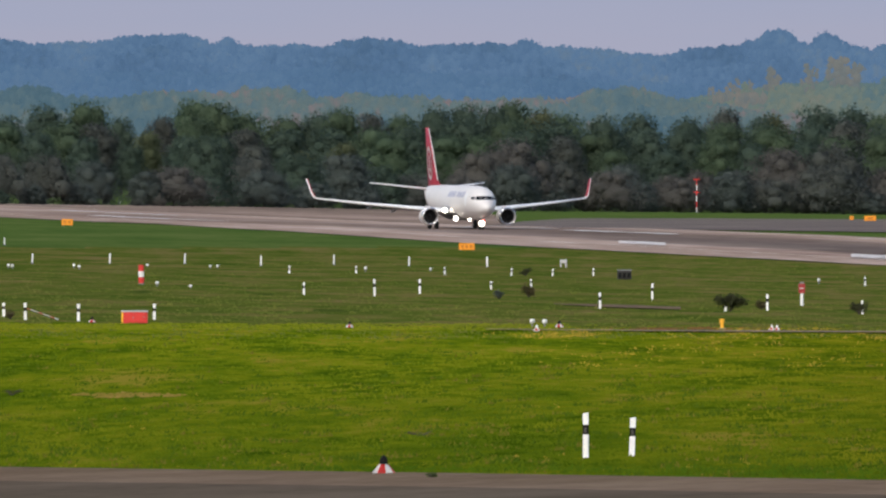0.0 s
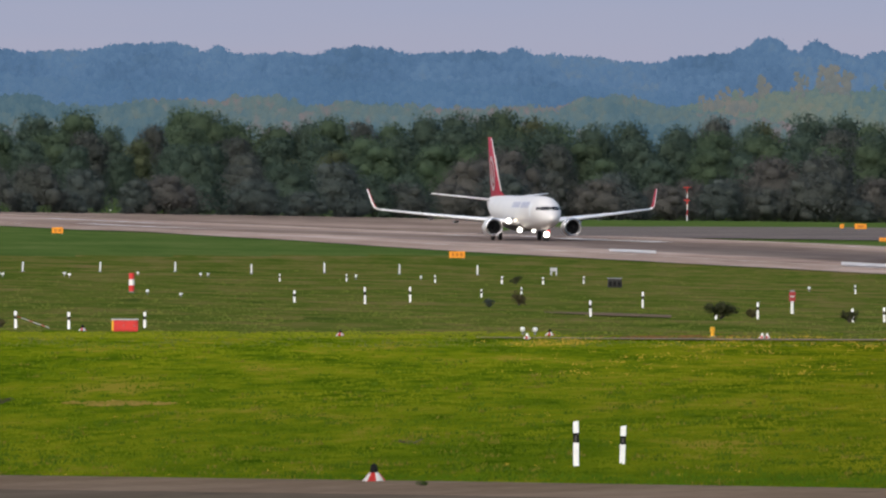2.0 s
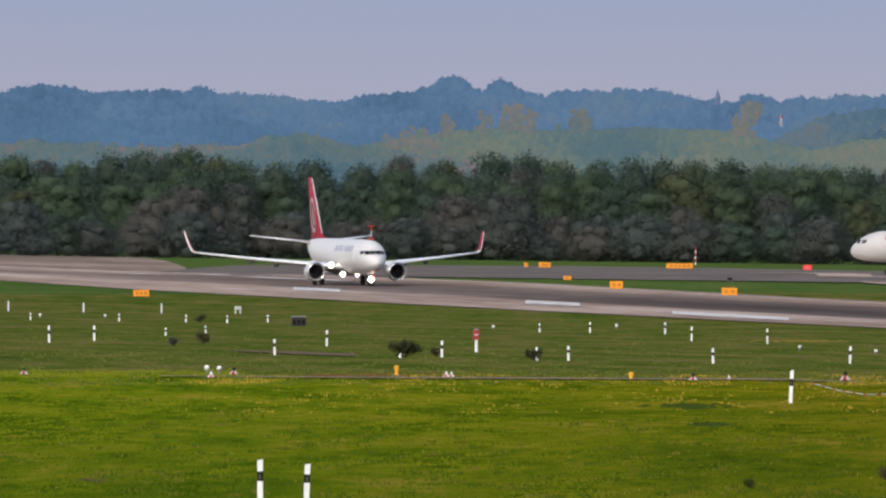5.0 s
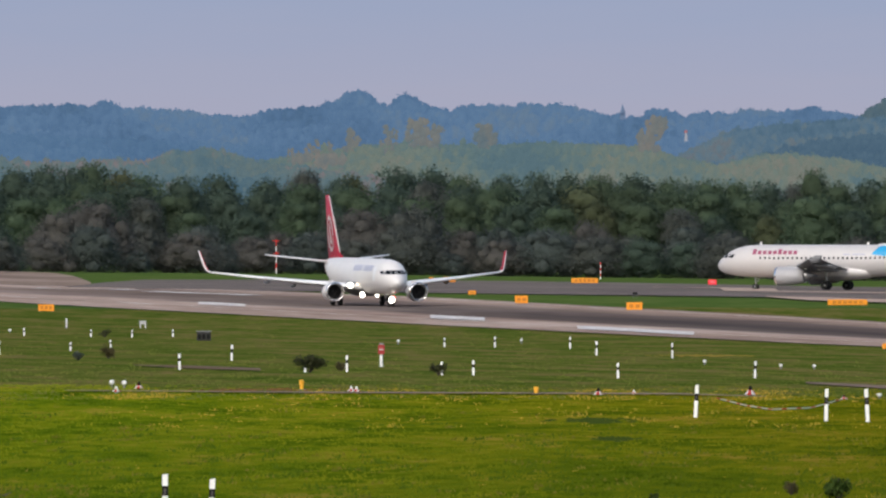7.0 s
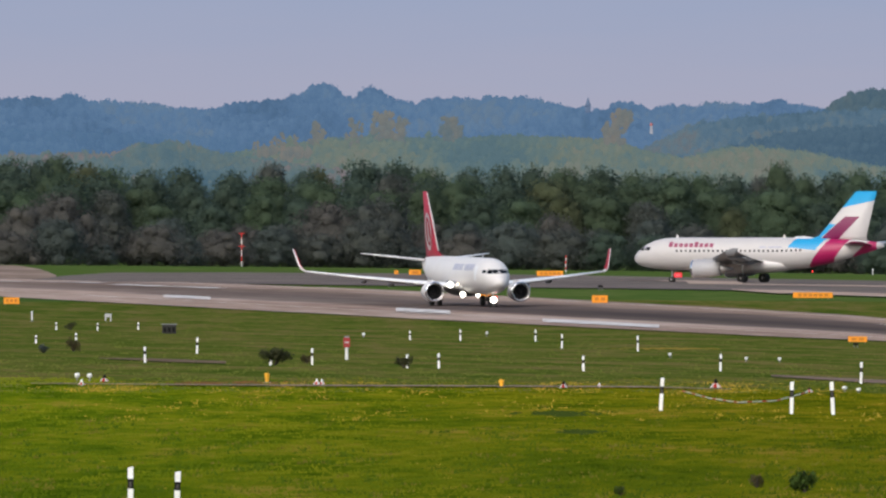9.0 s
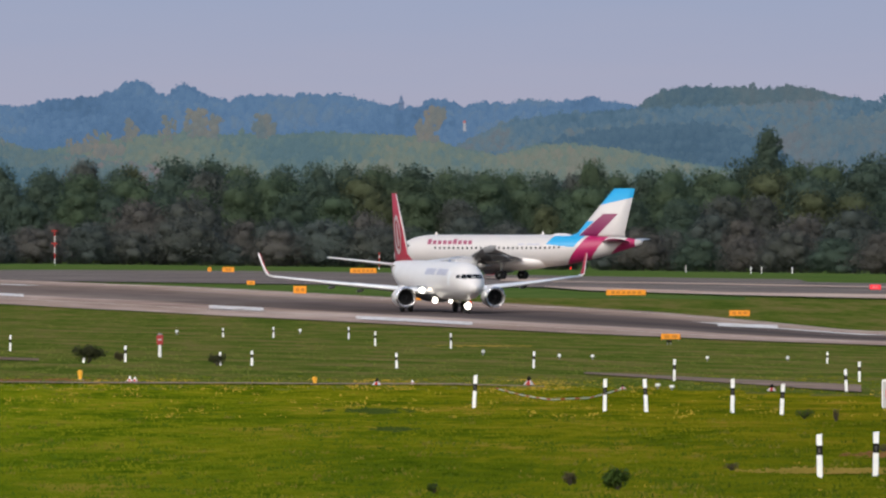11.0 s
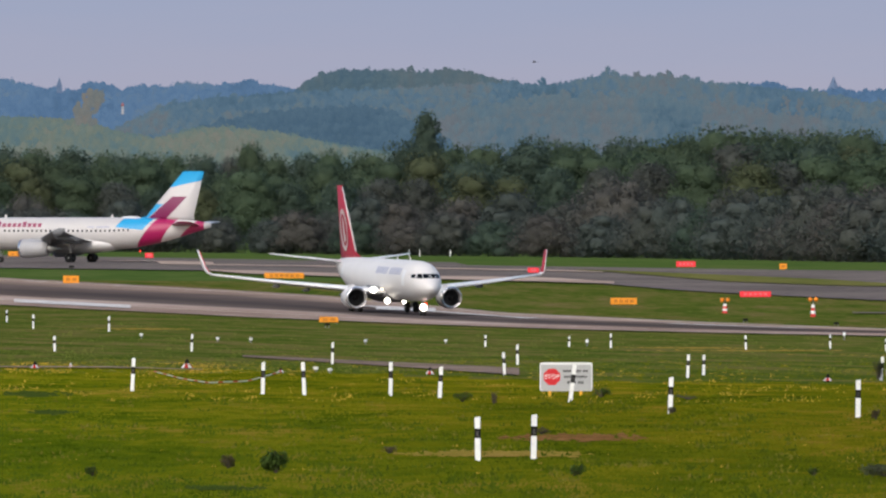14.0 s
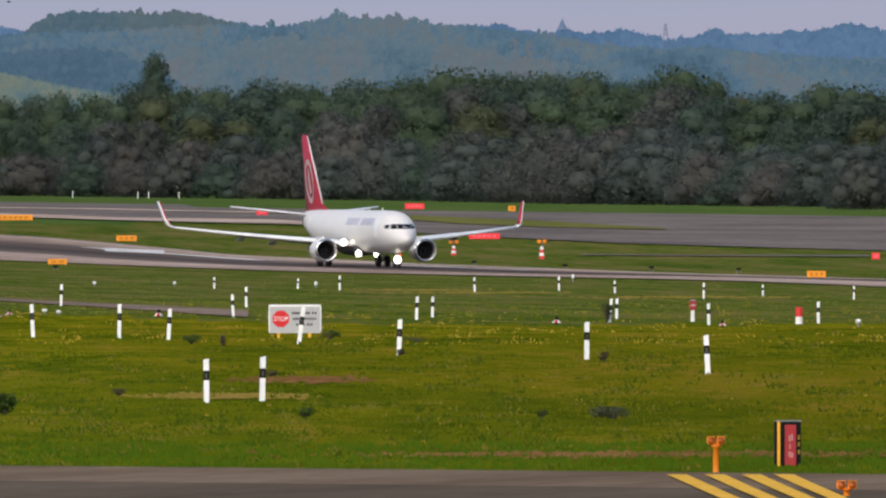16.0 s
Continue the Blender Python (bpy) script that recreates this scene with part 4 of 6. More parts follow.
def build_sky():
    verts, faces = [], []
    n = 24
    for i in range(n + 1):
        a = radians(-9 + 24 * i / n)
        for e in (-1.2, 0.0, 0.5, 1.2, 3.5):
            verts.append((4960 * math.sin(a), 4960 * math.cos(a), EYE + 4960 * math.tan(radians(e))))
    for i in range(n):
        for k in range(4):
            faces.append((i * 5 + k, i * 5 + k + 1, i * 5 + k + 6, i * 5 + k + 5))
    m = bpy.data.materials.new("cloud_layer")
    m.use_nodes = True
    nn, l = m.node_tree.nodes, m.node_tree.links
    nn.remove(nn["Principled BSDF"])
    em = nn.new("ShaderNodeEmission")
    co, mp, no, sep, mr, ramp, mul = (nn.new(k) for k in ("ShaderNodeTexCoord", "ShaderNodeMapping", "ShaderNodeTexNoise", "ShaderNodeSeparateXYZ", "ShaderNodeMapRange", "ShaderNodeValToRGB", "ShaderNodeMath"))
    l.new(co.outputs["Object"], mp.inputs["Vector"])
    mp.inputs["Scale"].default_value = (0.004, 0.004, 0.03)
    l.new(mp.outputs["Vector"], no.inputs["Vector"])
    no.inputs["Detail"].default_value = 4
    l.new(co.outputs["Object"], sep.inputs[0])
    mul.operation = "MULTIPLY_ADD"
    mul.inputs[1].default_value = 12
    l.new(no.outputs["Fac"], mul.inputs[0])
    l.new(sep.outputs["Z"], mul.inputs[2])
    mr.inputs["From Min"].default_value, mr.inputs["From Max"].default_value = 28, 78
    l.new(mul.outputs[0], mr.inputs["Value"])
    l.new(mr.outputs["Result"], ramp.inputs["Fac"])
    els = ramp.color_ramp.elements
    els[0].color, els[1].color = (0.37, 0.35, 0.445, 1), (0.29, 0.342, 0.484, 1)
    e = els.new(0.4)
    e.color = (0.342, 0.356, 0.47, 1)
    l.new(ramp.outputs["Color"], em.inputs["Color"])
    l.new(em.outputs[0], nn["Material Output"].inputs["Surface"])
    return tagged(new("backdrop_sky", raw_mesh("backdrop_sky", verts, faces, m, True)), "pale grey and lavender overcast sky", "sky", kind="structure")


build_sky()

# ---------------- airliners
M_DARKGLASS = plain("dark_glass", (0.015, 0.018, 0.022), 0.12)
M_TYRE = plain("tyre_rubber", (0.018, 0.018, 0.018), 0.85)
M_STEEL = plain("gear_steel", (0.32, 0.32, 0.33), 0.35, 0.7)
M_LIP = plain("polished_inlet_lip", (0.75, 0.75, 0.77), 0.18, 1.0, vary=0.03)
# underside shade is put into this grey, deeper than the paint itself
M_WING_SHADED = plain("shaded_grey_wing_paint", (0.15, 0.155, 0.165), 0.45, vary=0.06, scale=0.6)
M_WING_TOP = plain("light_wing_paint", (0.72, 0.73, 0.75), 0.3, vary=0.05, scale=0.6)
M_FAN = plain("fan_blades", (0.03, 0.03, 0.033), 0.4, 0.6)
M_NACELLE = plain("nacelle_paint", (0.36, 0.36, 0.38), 0.45, vary=0.05, scale=0.7)
M_CRIMSON = plain("crimson_gloss_paint", (0.37, 0.004, 0.026), 0.55, vary=0.06, scale=0.5)
M_TITLE = plain("blue_grey_lettering", (0.36, 0.37, 0.47), 0.4)
M_TITLE_WINE = plain("wine_red_lettering", (0.27, 0.05, 0.11), 0.4)
M_WINE = plain("wine_red_paint", (0.22, 0.008, 0.06), 0.35, vary=0.06)
M_GLOW = material("landing_lamp_glow", [(1, 0.95, 0.85), (1, 0.97, 0.9)], 3, 0.2, emit=(1.0, 0.93, 0.80), power=5.0)
M_GLOW_WARM = material("reflected_lamp_glow", [(1, 0.85, 0.6), (1, 0.9, 0.7)], 3, 0.2, emit=(1.0, 0.72, 0.42), power=2.5)
M_BEACON = material("red_lamp_glow", [(0.9, 0.05, 0.04), (0.9, 0.06, 0.05)], 3, 0.2, emit=(1.0, 0.04, 0.03), power=2.5)


def livery(name, rules, base=(0.51, 0.49, 0.49)):
    """White paint with coloured fields; each rule is a colour and half-planes a*x + b*z + c > 0 that all must hold."""
    m = plain(name, base, 0.45, vary=0.03, scale=0.4)
    n, l = m.node_tree.nodes, m.node_tree.links
    bsdf = n["Principled BSDF"]
    col = bsdf.inputs["Base Color"].links[0].from_socket
    sep = n.new("ShaderNodeSeparateXYZ")
    l.new(n["Texture Coordinate"].outputs["Object"], sep.inputs[0])
    for color, planes in rules:
        mask = None
        for a, b, c in planes:
            m1, m2, gt = n.new("ShaderNodeMath"), n.new("ShaderNodeMath"), n.new("ShaderNodeMath")
            m1.operation = m2.operation = "MULTIPLY_ADD"
            gt.operation = "GREATER_THAN"
            gt.inputs[1].default_value = 0
            m1.inputs[1].default_value, m1.inputs[2].default_value = a, c
            l.new(sep.outputs["X"], m1.inputs[0])
            m2.inputs[1].default_value = b
            l.new(sep.outputs["Z"], m2.inputs[0])
            l.new(m1.outputs[0], m2.inputs[2])
            l.new(m2.outputs[0], gt.inputs[0])
            if mask is None:
                mask = gt.outputs[0]
            else:
                mu = n.new("ShaderNodeMath")
                mu.operation = "MULTIPLY"
                l.new(mask, mu.inputs[0])
                l.new(gt.outputs[0], mu.inputs[1])
                mask = mu.outputs[0]
        mix = n.new("ShaderNodeMix")
        mix.data_type = "RGBA"
        l.new(mask, mix.inputs["Factor"])
        l.new(col, mix.inputs["A"])
        mix.inputs["B"].default_value = (*color, 1)
        col = mix.outputs["Result"]
    l.new(col, bsdf.inputs["Base Color"])
    return m


class Hull:
    """A fuselage of elliptical rings; stations are (distance from the nose, half width, half height, centre height)."""

    def __init__(self, stations, nose_x):
        self.st, self.nose = stations, nose_x

    def at(self, d, angle, out=0.0):
        """angle in degrees, 0 to the left hand, 90 up."""
        ds = [s[0] for s in self.st]
        w, h, z = (float(np.interp(d, ds, [s[i] for s in self.st])) for i in (1, 2, 3))
        a = radians(angle)
        return Vector((self.nose - d, (w + out) * math.cos(a), z + (h + out) * math.sin(a)))

    def skin(self, bm, sides=32):
        rings = []
        for k, s in enumerate(self.st):
            rings.append([self.at(s[0], 360 * i / sides) for i in range(sides)])
        loft(bm, rings)

    def meet(self, y, z, out=0.02):
        """The skin point seen from ahead at side y and height z."""
        d, step = 0.0, 0.02
        while d < 8:
            ds = [s[0] for s in self.st]
            w, h, c = (float(np.interp(d, ds, [s[i] for s in self.st])) for i in (1, 2, 3))
            if (y / w) ** 2 + ((z - c) / h) ** 2 < 1:
                break
            d += step
        return Vector((self.nose - d + out, y, z))

    def pane(self, bm, y0, y1, z0, z1, side):
        g = [[bm.verts.new(self.meet(side * (y0 + (y1 - y0) * i / 3), z0 + (z1 - z0) * j / 2)) for j in range(3)] for i in range(4)]
        for i in range(3):
            for j in range(2):
                bm.faces.new((g[i][j], g[i + 1][j], g[i + 1][j + 1], g[i][j + 1]))
        bmesh.ops.solidify(bm, geom=bm.faces[:], thickness=0.02)

    def patch(self, bm, d0, d1, a0, a1, out=0.02, n=3, slant=0.0):
        """A thin plate that lies on the skin."""
        g = [[bm.verts.new(self.at(d0 + (d1 - d0) * i / n + slant * j / n, a0 + (a1 - a0) * j / n, out)) for j in range(n + 1)] for i in range(n + 1)]
        b = [[bm.verts.new(self.at(d0 + (d1 - d0) * i / n + slant * j / n, a0 + (a1 - a0) * j / n, -0.02)) for j in range(n + 1)] for i in range(n + 1)]
        for i in range(n):
            for j in range(n):
                bm.faces.new((g[i][j], g[i + 1][j], g[i + 1][j + 1], g[i][j + 1]))
        for i in range(n):
            bm.faces.new((g[i][0], b[i][0], b[i + 1][0], g[i + 1][0]))
            bm.faces.new((g[i][n], g[i + 1][n], b[i + 1][n], b[i][n]))
            bm.faces.new((g[0][i], g[0][i + 1], b[0][i + 1], b[0][i]))
            bm.faces.new((g[n][i], b[n][i], b[n][i + 1], g[n][i + 1]))


def foil(bm, sections, nose_x, upright=False):
    """A wing through sections (leading distance, trailing distance, side, height, thickness)."""
    rings = []
    for le, te, y, z, t in sections:
        c = te - le
        prof = [(0, 0), (0.03, 0.5), (0.15, 0.95), (0.4, 1.0), (0.7, 0.6), (1, 0.05), (1, -0.05), (0.7, -0.4), (0.4, -0.65), (0.15, -0.6), (0.03, -0.35)]
        ring = []
        for u, v in prof:
            x = nose_x - (le + u * c)
            ring.append(Vector((x, y + (v * t / 2 if upright else 0), z + (0 if upright else v * t / 2))))
        rings.append(ring)
    loft(bm, rings)


def wheel_set(parent, x, y, r, width, gap, top, lamp=False):
    """A landing gear leg with two wheels."""
    bm = bmesh.new()
    turned(bm, pose(x, y, r), [(0.11, 0), (0.11, top * 0.5), (0.15, top * 0.52), (0.15, top - r)], 10)
    turned(bm, pose(x, y, r, 90) @ pose(0, 0, -gap), [(0.07, -0.05), (0.07, 2 * gap + 0.05)], 8)
    m = Matrix.Translation((x + 0.1, y, r + 0.2)) @ Vector((-1.0, 0, top - r)).to_track_quat("Z", "Y").to_matrix().to_4x4()
    turned(bm, m, [(0.05, 0), (0.05, top - r)], 6)
    leg = part("landing_gear", bm, M_STEEL, parent, "steel landing gear leg")
    for s in (-1, 1):
        bm = bmesh.new()
        w = width / 2
        turned(bm, pose(x, y + s * gap, r, 90), [(r * 0.5, -w), (r * 0.9, -w), (r, -w * 0.6), (r, w * 0.6), (r * 0.9, w), (r * 0.5, w)], 20)
        tyre = part("wheel", bm, M_TYRE, leg, "black rubber tyre", True)
        bm = bmesh.new()
        turned(bm, pose(x, y + s * gap, r, 90), [(r * 0.18, -w - 0.01), (r * 0.5, -w * 0.7), (r * 0.5, w * 0.7), (r * 0.18, w + 0.01)], 14)
        part("rim", bm, M_STEEL, tyre, "grey metal rim")
    return leg


def engine(parent, x, y, z, r, length, mat):
    lay = pose(x, y, z, 0, -90, 0)
    bm = bmesh.new()
    turned(bm, lay, [(r * 0.80, 0.35), (r * 0.86, 0.08), (r * 0.93, 0.0), (r * 0.99, 0.12), (r * 1.03, 0.5), (r * 1.04, length * 0.4), (r * 0.92, length * 0.75), (r * 0.78, length), (r * 0.72, length), (r * 0.7, length * 0.8)], 28, False)
    body = part("engine", bm, mat, parent, "painted engine nacelle with a dark intake", True)
    bm = bmesh.new()
    turned(bm, lay, [(r * 0.80, 0.36), (r * 0.855, 0.09), (r * 0.93, -0.012), (r * 1.0, 0.12), (r * 1.025, 0.32)], 28, False)
    part("inlet_lip", bm, M_LIP, body, "polished metal lip of the intake", True)
    bm = bmesh.new()
    turned(bm, lay, [(r * 0.81, 0.3), (r * 0.78, 1.0), (0.3 * r, 1.0), (0.2 * r, 0.8), (0.02, 0.55)], 24, False)
    for i in range(18):
        a = 2 * math.pi * i / 18
        mm = lay @ pose(0, 0, 0.86, 0, 0, math.degrees(a)) @ pose(r * 0.26, 0, 0, 30)
        vs = [bm.verts.new(mm @ Vector(p)) for p in ((0, -0.05, 0), (0, 0.05, 0.02), (r * 0.51, 0.12, 0.05), (r * 0.51, -0.12, 0))]
        bm.faces.new(vs)
    part("fan", bm, M_FAN, body, "dark fan inside the intake")
    bm = bmesh.new()
    turned(bm, lay, [(r * 0.62, length * 0.8), (r * 0.5, length * 1.12), (r * 0.3, length * 1.2), (0.03, length * 1.45)], 18)
    part("exhaust_cone", bm, M_STEEL, body, "grey metal exhaust", True)
    bm = bmesh.new()
    box(bm, pose(x - length * 0.68, y, z + r * 0.7), length * 0.8, 0.28, r * 0.5, 0.7)
    part("pylon", bm, mat, body)
    return body


def lamp_glow(parent, x, y, z, r, mat, name="landing_light", label="glowing white landing light"):
    bm = bmesh.new()
    turned(bm, pose(x, y, z, 0, 90, 0), [(r * 0.3, -r * 0.4), (r * 0.8, -r * 0.2), (r, 0), (r * 0.85, r * 0.35), (r * 0.45, r * 0.55), (0.02, r * 0.6)], 16)
    return part(name, bm, mat, parent, label, True)


def airliner_red():
    """Twin-jet with a red fin and blended winglets; the origin lies on the ground under its nose wheel."""
    root = new("airliner")
    nx = 4.0
    hull = Hull([(0.0, 0.03, 0.03, 2.72), (0.15, 0.34, 0.32, 2.73), (0.5, 0.68, 0.64, 2.78), (1.0, 0.98, 0.93, 2.86), (1.6, 1.23, 1.2, 2.98), (2.2, 1.42, 1.46, 3.12), (3.0, 1.62, 1.75, 3.27), (4.0, 1.77, 1.93, 3.34), (5.5, 1.86, 2.0, 3.36), (8, 1.88, 2.01, 3.36), (18, 1.88, 2.01, 3.36), (25, 1.88, 2.0, 3.37), (28, 1.8, 1.85, 3.5), (31, 1.5, 1.55, 3.78), (34, 1.05, 1.15, 4.12), (36.5, 0.6, 0.7, 4.45), (38.2, 0.22, 0.28, 4.65)], nx)
    bm = bmesh.new()
    hull.skin(bm, 36)
    fus = part("fuselage", bm, M_SKIN_W, root, "glossy white fuselage", True)
    for y0, y1, z0, z1 in ((0.02, 0.62, 3.70, 4.15), (0.65, 1.14, 3.68, 4.14), (1.17, 1.50, 3.72, 4.08)):
        for side in (-1, 1):
            bm = bmesh.new()
            hull.pane(bm, y0, y1, z0, z1, side)
            part("cockpit_window", bm, M_DARKGLASS, fus, "dark cockpit window")
    # lettering as plain bars
    x = 6.2
    for k in range(15):
        w = 0.50 if k % 4 else 0.36
        if k != 7:
            for side in (0, 1):
                bm = bmesh.new()
                a0, a1 = (18, 40) if not side else (162, 140)
                hull.patch(bm, x, x + w, a0, a1, 0.015, 3)
                part("lettering_bar", bm, M_TITLE, fus)
        x += w + 0.20
    # doors
    for d in (4.5, 30.0):
        for a0, a1 in ((-12, 34), (192, 146)):
            bm = bmesh.new()
            hull.patch(bm, d, d + 0.82, a0, a1, 0.008, 4)
            part("cabin_door", bm, M_WING_TOP, fus)
    # belly fairing
    bm = bmesh.new()
    rings = []
    for d, w, h in ((11.5, 0.5, 0.3), (13, 1.75, 0.8), (15, 2.1, 1.05), (19, 2.15, 1.1), (22, 1.7, 0.8), (24, 0.5, 0.3)):
        rings.append([Vector((nx - d, w * math.cos(2 * math.pi * i / 20), 2.15 + h * math.sin(2 * math.pi * i / 20))) for i in range(20)])
    loft(bm, rings)
    part("belly_fairing", bm, M_WING_SHADED, fus, "grey belly fairing", True)
    for s in (1, -1):
        bm = bmesh.new()
        foil(bm, [(12.6, 20.9, s * 1.5, 2.10, 0.95), (15.6, 20.9, s * 5.2, 2.48, 0.65), (19.2, 22.4, s * 11.5, 3.10, 0.40), (22.1, 23.8, s * 16.7, 3.70, 0.24)], nx)
        wing = part("wing", bm, M_WING_TOP, root, "pale grey swept wing", True)
        bm = bmesh.new()
        rings = []
        for le, te, y, z, t in ((22.1, 23.8, 16.7, 3.70, 0.24), (22.5, 23.9, 17.15, 3.95, 0.2), (23.0, 24.1, 17.4, 4.5, 0.16), (23.9, 24.6, 17.85, 6.15, 0.09)):
            rings.append([Vector((nx - (le + u * (te - le)), s * (y + v * t / 2), z - 0.3 * v * t)) for u, v in ((0, 0), (0.15, 0.9), (0.45, 1), (1, 0.05), (1, -0.05), (0.45, -0.8), (0.15, -0.7))])
        loft(bm, rings)
        part("winglet", bm, M_WING_TOP, wing, "pale upswept winglet", True)
        bm = bmesh.new()
        rings = [[v + Vector((0.02, -s * 0.025, 0)) for v in r] for r in rings[1:]]
        loft(bm, [[Vector((p.x * 0 + p.x, p.y - s * 0.06, p.z)) for p in r] for r in rings])
        part("winglet_face", bm, M_CRIMSON, wing, "red inner face of the winglet", True)
        for y, z, d in ((4.0, 1.85, 19.0), (7.6, 2.25, 19.6), (10.4, 2.6, 20.8)):
            bm = bmesh.new()
            turned(bm, pose(nx - d, s * y, z + 0.05, 0, -93, 0), [(0.04, -0.4), (0.17, 0.3), (0.2, 1.1), (0.14, 2.1), (0.03, 2.9)], 10)
            part("flap_track_fairing", bm, M_WING_SHADED, wing, "grey flap track fairing", True)
        bm = bmesh.new()
        foil(bm, [(19.8, 22.0, s * 2.2, 1.98, 0.16), (20.6, 22.0, s * 5.4, 2.32, 0.16), (21.6, 22.9, s * 10.8, 2.92, 0.12)], nx)
        part("flap", bm, M_WING_SHADED, wing, "lowered grey wing flap", True)
        engine(root, nx - 11.2, s * 4.83, 1.62, 1.06, 3.4, M_SKIN_W)
        bm = bmesh.new()
        foil(bm, [(33.0, 37.4, s * 0.3, 4.75, 0.4), (36.9, 38.7, s * 7.15, 5.55, 0.16)], nx)
        part("tailplane", bm, M_WING_TOP, root, "pale grey tailplane", True)
        wheel_set(root, nx - 19.6, s * 2.86, 0.56, 0.40, 0.43, 2.2)
    bm = bmesh.new()
    foil(bm, [(27.5, 36.9, 0, 5.05, 0.2), (30.9, 37.2, 0, 5.75, 0.5), (36.75, 38.75, 0, 12.4, 0.2)], nx, True)
    fin = part("fin", bm, M_CRIMSON, root, "tall red tail fin with a white emblem", True)
    bm = bmesh.new()
    foil(bm, [(30.85, 31.35, 0, 5.9, 0.2), (36.66, 36.98, 0, 12.3, 0.12)], nx, True)
    part("fin_edge", bm, M_SKIN_W, fin, "pale leading edge of the fin", True)
    for s in (-1, 1):
        bm = bmesh.new()
        inner, outer = [], []
        for i in range(33):
            a = 2 * math.pi * i / 32
            for r, q in ((1.45, outer), (1.10, inner)):
                q.append((35.0 + 0.75 * math.sin(a) + r * math.cos(a), 8.0 + r * 1.45 * math.sin(a)))
        y = s * 0.24
        vo = [bm.verts.new((nx - d, y, z)) for d, z in outer]
        vi = [bm.verts.new((nx - d, y, z)) for d, z in inner]
        for i in range(32):
            bm.faces.new((vo[i], vo[i + 1], vi[i + 1], vi[i]))
        wingv = [(34.0, 7.0), (34.5, 7.6), (35.2, 8.9), (35.7, 9.4), (35.5, 8.4), (35.0, 7.2), (34.6, 6.7)]
        bm.faces.new([bm.verts.new((nx - d, y, z)) for d, z in wingv])
        bmesh.ops.solidify(bm, geom=bm.faces[:], thickness=0.03)
        part("emblem", bm, M_SKIN_W, fin, "white round emblem shape")
    wheel_set(root, 0.0, 0.0, 0.34, 0.2, 0.22, 1.6)
    lamp_glow(root, 0.35, 0.0, 0.80, 0.36, M_GLOW)
    lamp_glow(root, -8.9, -2.75, 2.35, 0.33, M_GLOW)
    lamp_glow(root, -8.9, 2.75, 2.35, 0.33, M_GLOW)
    lamp_glow(root, -8.0, -1.55, 1.30, 0.31, M_GLOW)
    lamp_glow(root, -8.0, 0.15, 1.22, 0.22, M_GLOW)
    # added glowing spot that stands for a landing light's reflection on the hull
    lamp_glow(root, -8.2, -2.05, 2.45, 0.14, M_GLOW_WARM, "lamp_reflection", "warm glowing spot for a lamp's reflection on the hull")
    lamp_glow(root, 0.1, 0.28, 1.08, 0.16, M_BEACON, "red_light", "small red glowing lamp")
    for d in (9.0, 14.0):
        bm = bmesh.new()
        box(bm, pose(nx - d, 0, 5.33), 0.45, 0.05, 0.32, 0.6)
        part("antenna", bm, M_SKIN_W, fus)
    return tagged(root, "white twin-engine airliner with red fin rolling on the runway", "airplane")


